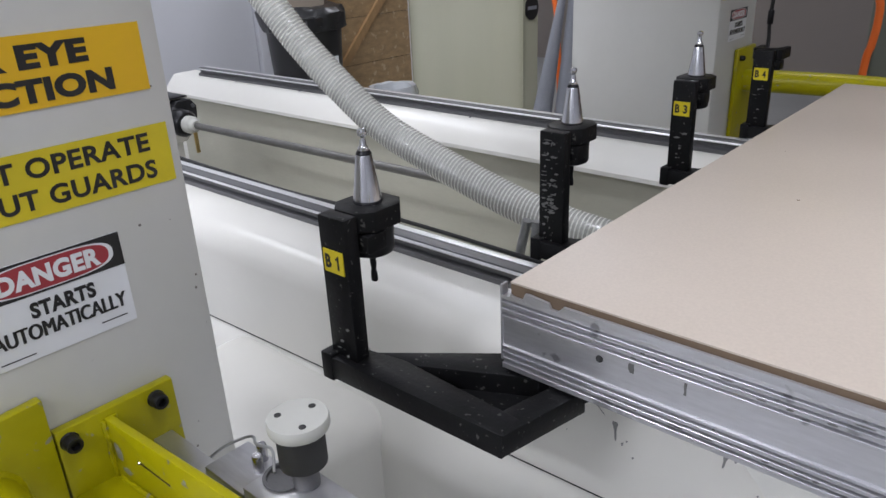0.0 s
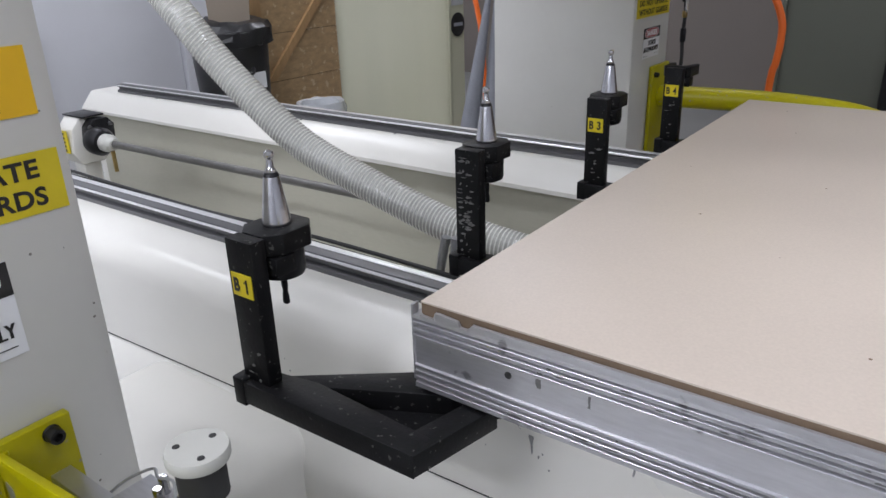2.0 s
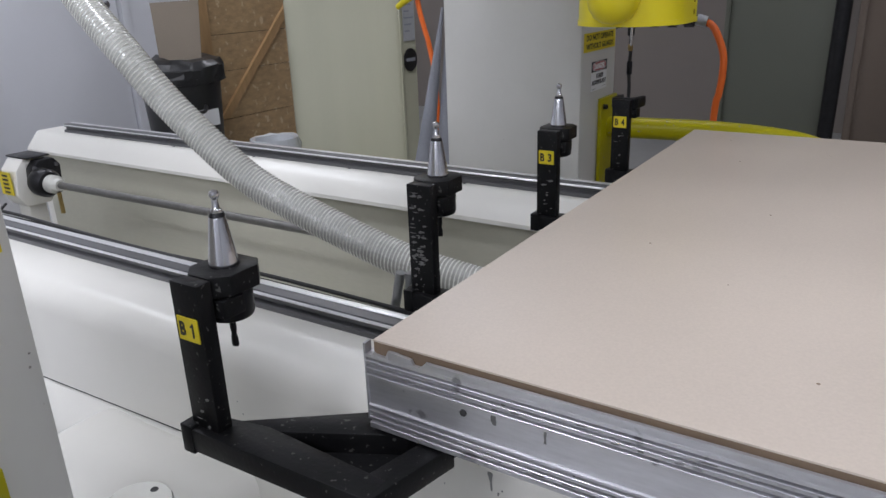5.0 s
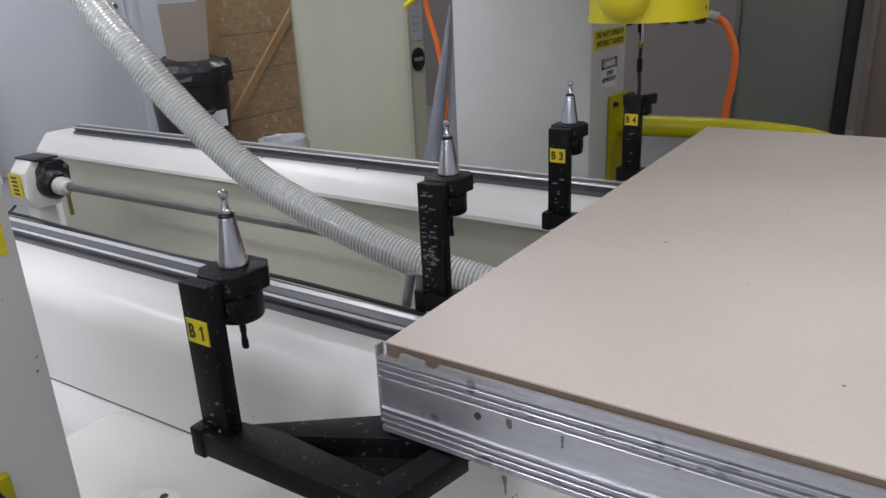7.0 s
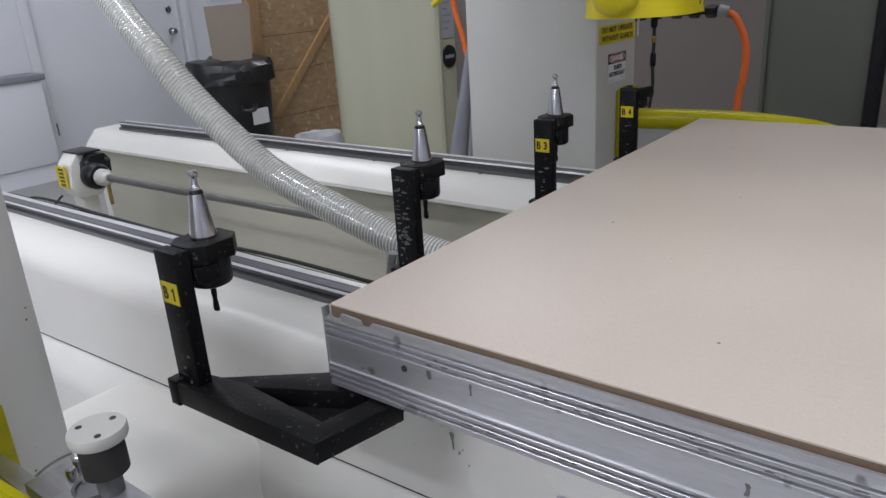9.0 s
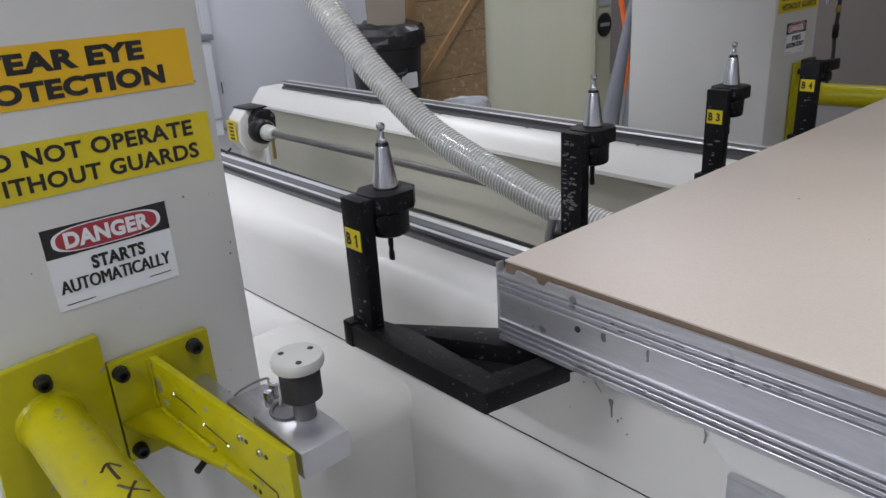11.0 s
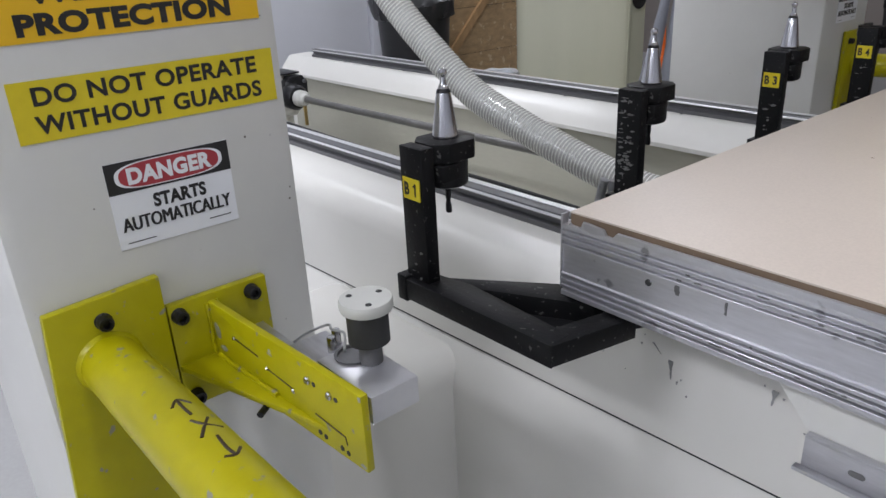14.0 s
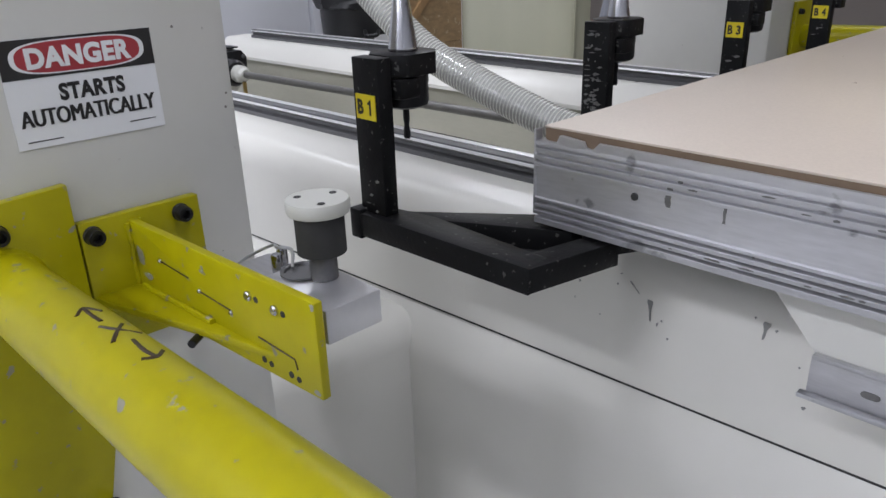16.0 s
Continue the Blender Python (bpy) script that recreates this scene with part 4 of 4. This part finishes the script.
rb_ = part("rubber_body", lathe([(0.012, 0.880), (0.0202, 0.8815), (0.0202, 0.884), (0.0202, 0.912), (0.0195, 0.9146)], Matrix.Translation((kx_, ky_, 0)), 28), RUBBER, block, "black rubber sleeve")
cap_ = part("cap", lathe([(0.021, 0.9245 + KD), (0.0248, 0.9255 + KD), (0.0258, 0.928 + KD), (0.0258, 0.934 + KD), (0.0248, 0.9365 + KD), (0.0, 0.937 + KD)], Matrix.Translation((kx_, ky_, 0)), 36), WHITE_PLASTIC, block, "white plastic cap with three screw holes")
for a_ in (-25, 95, 215):
    part("screw_hole", lathe([(0.0032, 0), (0.003, 0.0005)], Matrix.Translation((kx_ + 0.0165 * math.cos(radians(a_)), ky_ + 0.0165 * math.sin(radians(a_)), 0.9366 + KD)), 12), DARK, cap_)
part("wire", tube([(-0.53, 0.40, 0.861), (-0.548, 0.412, 0.869), (-0.568, 0.410, 0.866), (-0.59, 0.418, 0.860), (-0.615, 0.405, 0.845), (-0.63, 0.392, 0.83)], 0.0014, 8), GALV, block)
for x_, y_ in ((-0.556, 0.401), (-0.566, 0.413)):
    part("clamp_screw", lathe([(0.0048, 0.846), (0.0048, 0.864), (0.0040, 0.866)], Matrix.Translation((x_, y_, 0)), 14), STEEL, block)
part("clamp_plate", box(-0.60, -0.541, 0.3735, 0.42, 0.836, 0.849, 0.001), ALU, block)

# ---- far gantry post ----
FX = -0.90
far = thing("gantry_post", "cream enamelled gantry post across the table with warning stickers", "machine post", "gantry posts")
fpost = part("post", prism([(-1.375, 2.215), (FX, 2.215), (FX, 2.50), (-1.375, 2.50)], 0.0, 2.3, 0.014), CREAM_POST, far)
post_signs(fpost, FX, 2.235)
far_guard = thing("guard_tube", "yellow painted steel guard tube bent at its end", "guard rail")
fp_ = part("base_plate", box(FX + 0.001, FX + 0.013, 2.352, 2.49, 0.60, 0.932, 0.002), YELLOW, far_guard)
cap_screw(fp_, FX + 0.013, 2.372, 0.905)
part("tube", tube([(FX + 0.012, 2.43, 0.832), (-0.60, 2.43, 0.838), (-0.42, 2.43, 0.832), (-0.30, 2.43, 0.815), (-0.20, 2.44, 0.77), (-0.14, 2.45, 0.69), (-0.12, 2.45, 0.5)], 0.033, 24, 10), YELLOW, far_guard)
air = thing("air_fitting", "dark air regulator with an orange supply hose", "air fitting")
part("manifold", tube([(-0.97, 2.7, 1.14), (-0.70, 2.7, 1.148)], 0.014, 14), BLACK_STEEL, air)
for x_ in (-0.93, -0.86, -0.80, -0.745):
    part("nut", lathe([(0.021, 0), (0.021, 0.03)], Matrix.Translation((x_, 2.7, 1.143)) @ turn_x, 6), BLACK_STEEL, air)
part("wall_bar", box(-0.99, -0.96, 2.5, 2.72, 1.12, 1.165), BLACK_STEEL, air)
part("drain_hose", tube([(-0.924, 2.7, 1.135), (-0.922, 2.7, 1.05), (-0.925, 2.7, 0.98), (-0.918, 2.69, 0.90), (-0.93, 2.69, 0.80)], 0.006, 10), RUBBER, air)
for z_, h_, r_, m_ in ((1.095, 0.03, 0.012, BLACK_STEEL), (1.045, 0.022, 0.009, BRASS), (0.965, 0.045, 0.010, BLACK_STEEL)):
    part("drain_fitting", lathe([(r_ * 0.8, 0), (r_, 0.003), (r_, h_ - 0.003), (r_ * 0.8, h_)], Matrix.Translation((-0.9235, 2.7, z_)), 12), m_, air)
part("ferrule", tube([(-0.705, 2.7, 1.147), (-0.672, 2.7, 1.138)], 0.018, 14), GALV, air)
part("supply_hose", tube([(-0.68, 2.7, 1.142), (-0.648, 2.7, 1.117), (-0.616, 2.7, 1.045), (-0.611, 2.7, 0.98), (-0.617, 2.7, 0.914), (-0.628, 2.7, 0.82), (-0.64, 2.7, 0.3), (-0.64, 2.7, 0.0)], 0.0115, 14), ORANGE, air, "orange rubber air hose")

# ---- spindle with its dust hood ----
spindle = thing("router_spindle", "black router spindle in a yellow plastic dust hood", "router head")
SX, SY, SZ = -0.68, 1.998, 1.178
R = 0.13
outer = [(SX + R, SY + 0.09)] + [(SX + R * math.cos(a), SY + R * math.sin(a)) for a in [-math.pi * k / 28 for k in range(29)]] + [(SX - R, SY + 0.09)]
inner = [(SX - R + 0.006, SY + 0.09)] + [(SX + (R - 0.006) * math.cos(a), SY + (R - 0.006) * math.sin(a)) for a in [-math.pi + math.pi * k / 28 for k in range(29)]] + [(SX + R - 0.006, SY + 0.09)]
hood = part("dust_hood", prism(outer + inner, SZ, SZ + 0.125, 0), YELLOW_PLASTIC, spindle, "curved yellow plastic dust hood")
part("hood_top", prism(outer, SZ + 0.119, SZ + 0.1255, 0.001), YELLOW_PLASTIC, hood)
part("rim", prism([(SX + (x - SX) * 1.02, SY + (y - SY) * 1.02) for x, y in outer] + inner, SZ - 0.002, SZ + 0.010, 0), YELLOW_PLASTIC, hood)
ex_, ey_ = SX, SY - 0.138
elbow = lathe([(0.0, SZ + 0.004), (0.024, SZ + 0.008), (0.044, SZ + 0.020), (0.056, SZ + 0.040), (0.060, SZ + 0.062), (0.060, SZ + 0.135), (0.055, SZ + 0.137)], Matrix.Translation((ex_, ey_, 0)), 40)
part("elbow", merge(elbow, tube([(ex_, ey_, SZ + 0.062), (ex_, SY - 0.05, SZ + 0.062)], 0.057, 40)), YELLOW_PLASTIC, hood, "rounded yellow elbow of the hood")
part("duct", tube([(ex_, ey_, SZ + 0.12), (ex_, ey_, 2.35)], 0.054, 32), CREAM, spindle, "cream dust duct")
part("red_sticker", prism([(SX + 0.0555 * math.sin(a), ey_ - 0.0555 * math.cos(a)) for a in [radians(k) for k in range(-20, 61, 8)]] + [(SX + 0.0545 * math.sin(a), ey_ - 0.0545 * math.cos(a)) for a in [radians(k) for k in range(60, -21, -8)]], SZ + 0.19, SZ + 0.28), SIGN_RED, spindle)
for x_s in (R,):
    for k_ in range(3):
        part("hole", lathe([(0.006, 0), (0.006, 0.0012), (0.004, 0.0014)], Matrix.Translation((SX + x_s - 0.0002, SY + 0.065, SZ + 0.022 + 0.028 * k_)) @ turn_x, 16), HOLE_YELLOW, hood)
part("motor", box(SX - 0.155, SX + 0.09, SY - 0.05, SY + 0.15, SZ + 0.128, 2.3, 0.012, 3), BLACK_STEEL, spindle)
part("nose", lathe([(0.05, SZ + 0.06), (0.06, SZ + 0.07), (0.06, SZ + 0.128)], Matrix.Translation((SX, SY, 0)), 32), STEEL, spindle)
part("bit", lathe([(0.0015, SZ - 0.055), (0.0035, SZ - 0.05), (0.0035, SZ + 0.06)], Matrix.Translation((SX, SY, 0)), 12), STEEL, spindle, "long thin drill bit")
part("slide_block", box(SX - 0.26, SX - 0.17, SY - 0.05, SY + 0.08, SZ + 0.20, 2.3, 0.006), BLACK_STEEL, spindle)
part("slide_plate", box(SX + 0.092, SX + 0.125, SY - 0.03, SY + 0.02, SZ + 0.14, SZ + 0.4, 0.002), ALU, spindle, "grey steel side plate")
beam = part("gantry_beam", box(-1.30, -0.95, 0.4, 2.3, 1.9, 2.3, 0.02), CREAM)
tagged(beam, "cream enamelled beam that joins the gantry posts", "machine beam")
part("slide_arm", box(-0.95, SX - 0.15, SY - 0.1, SY + 0.1, 2.0, 2.2, 0.01), BLACK_STEEL, spindle)
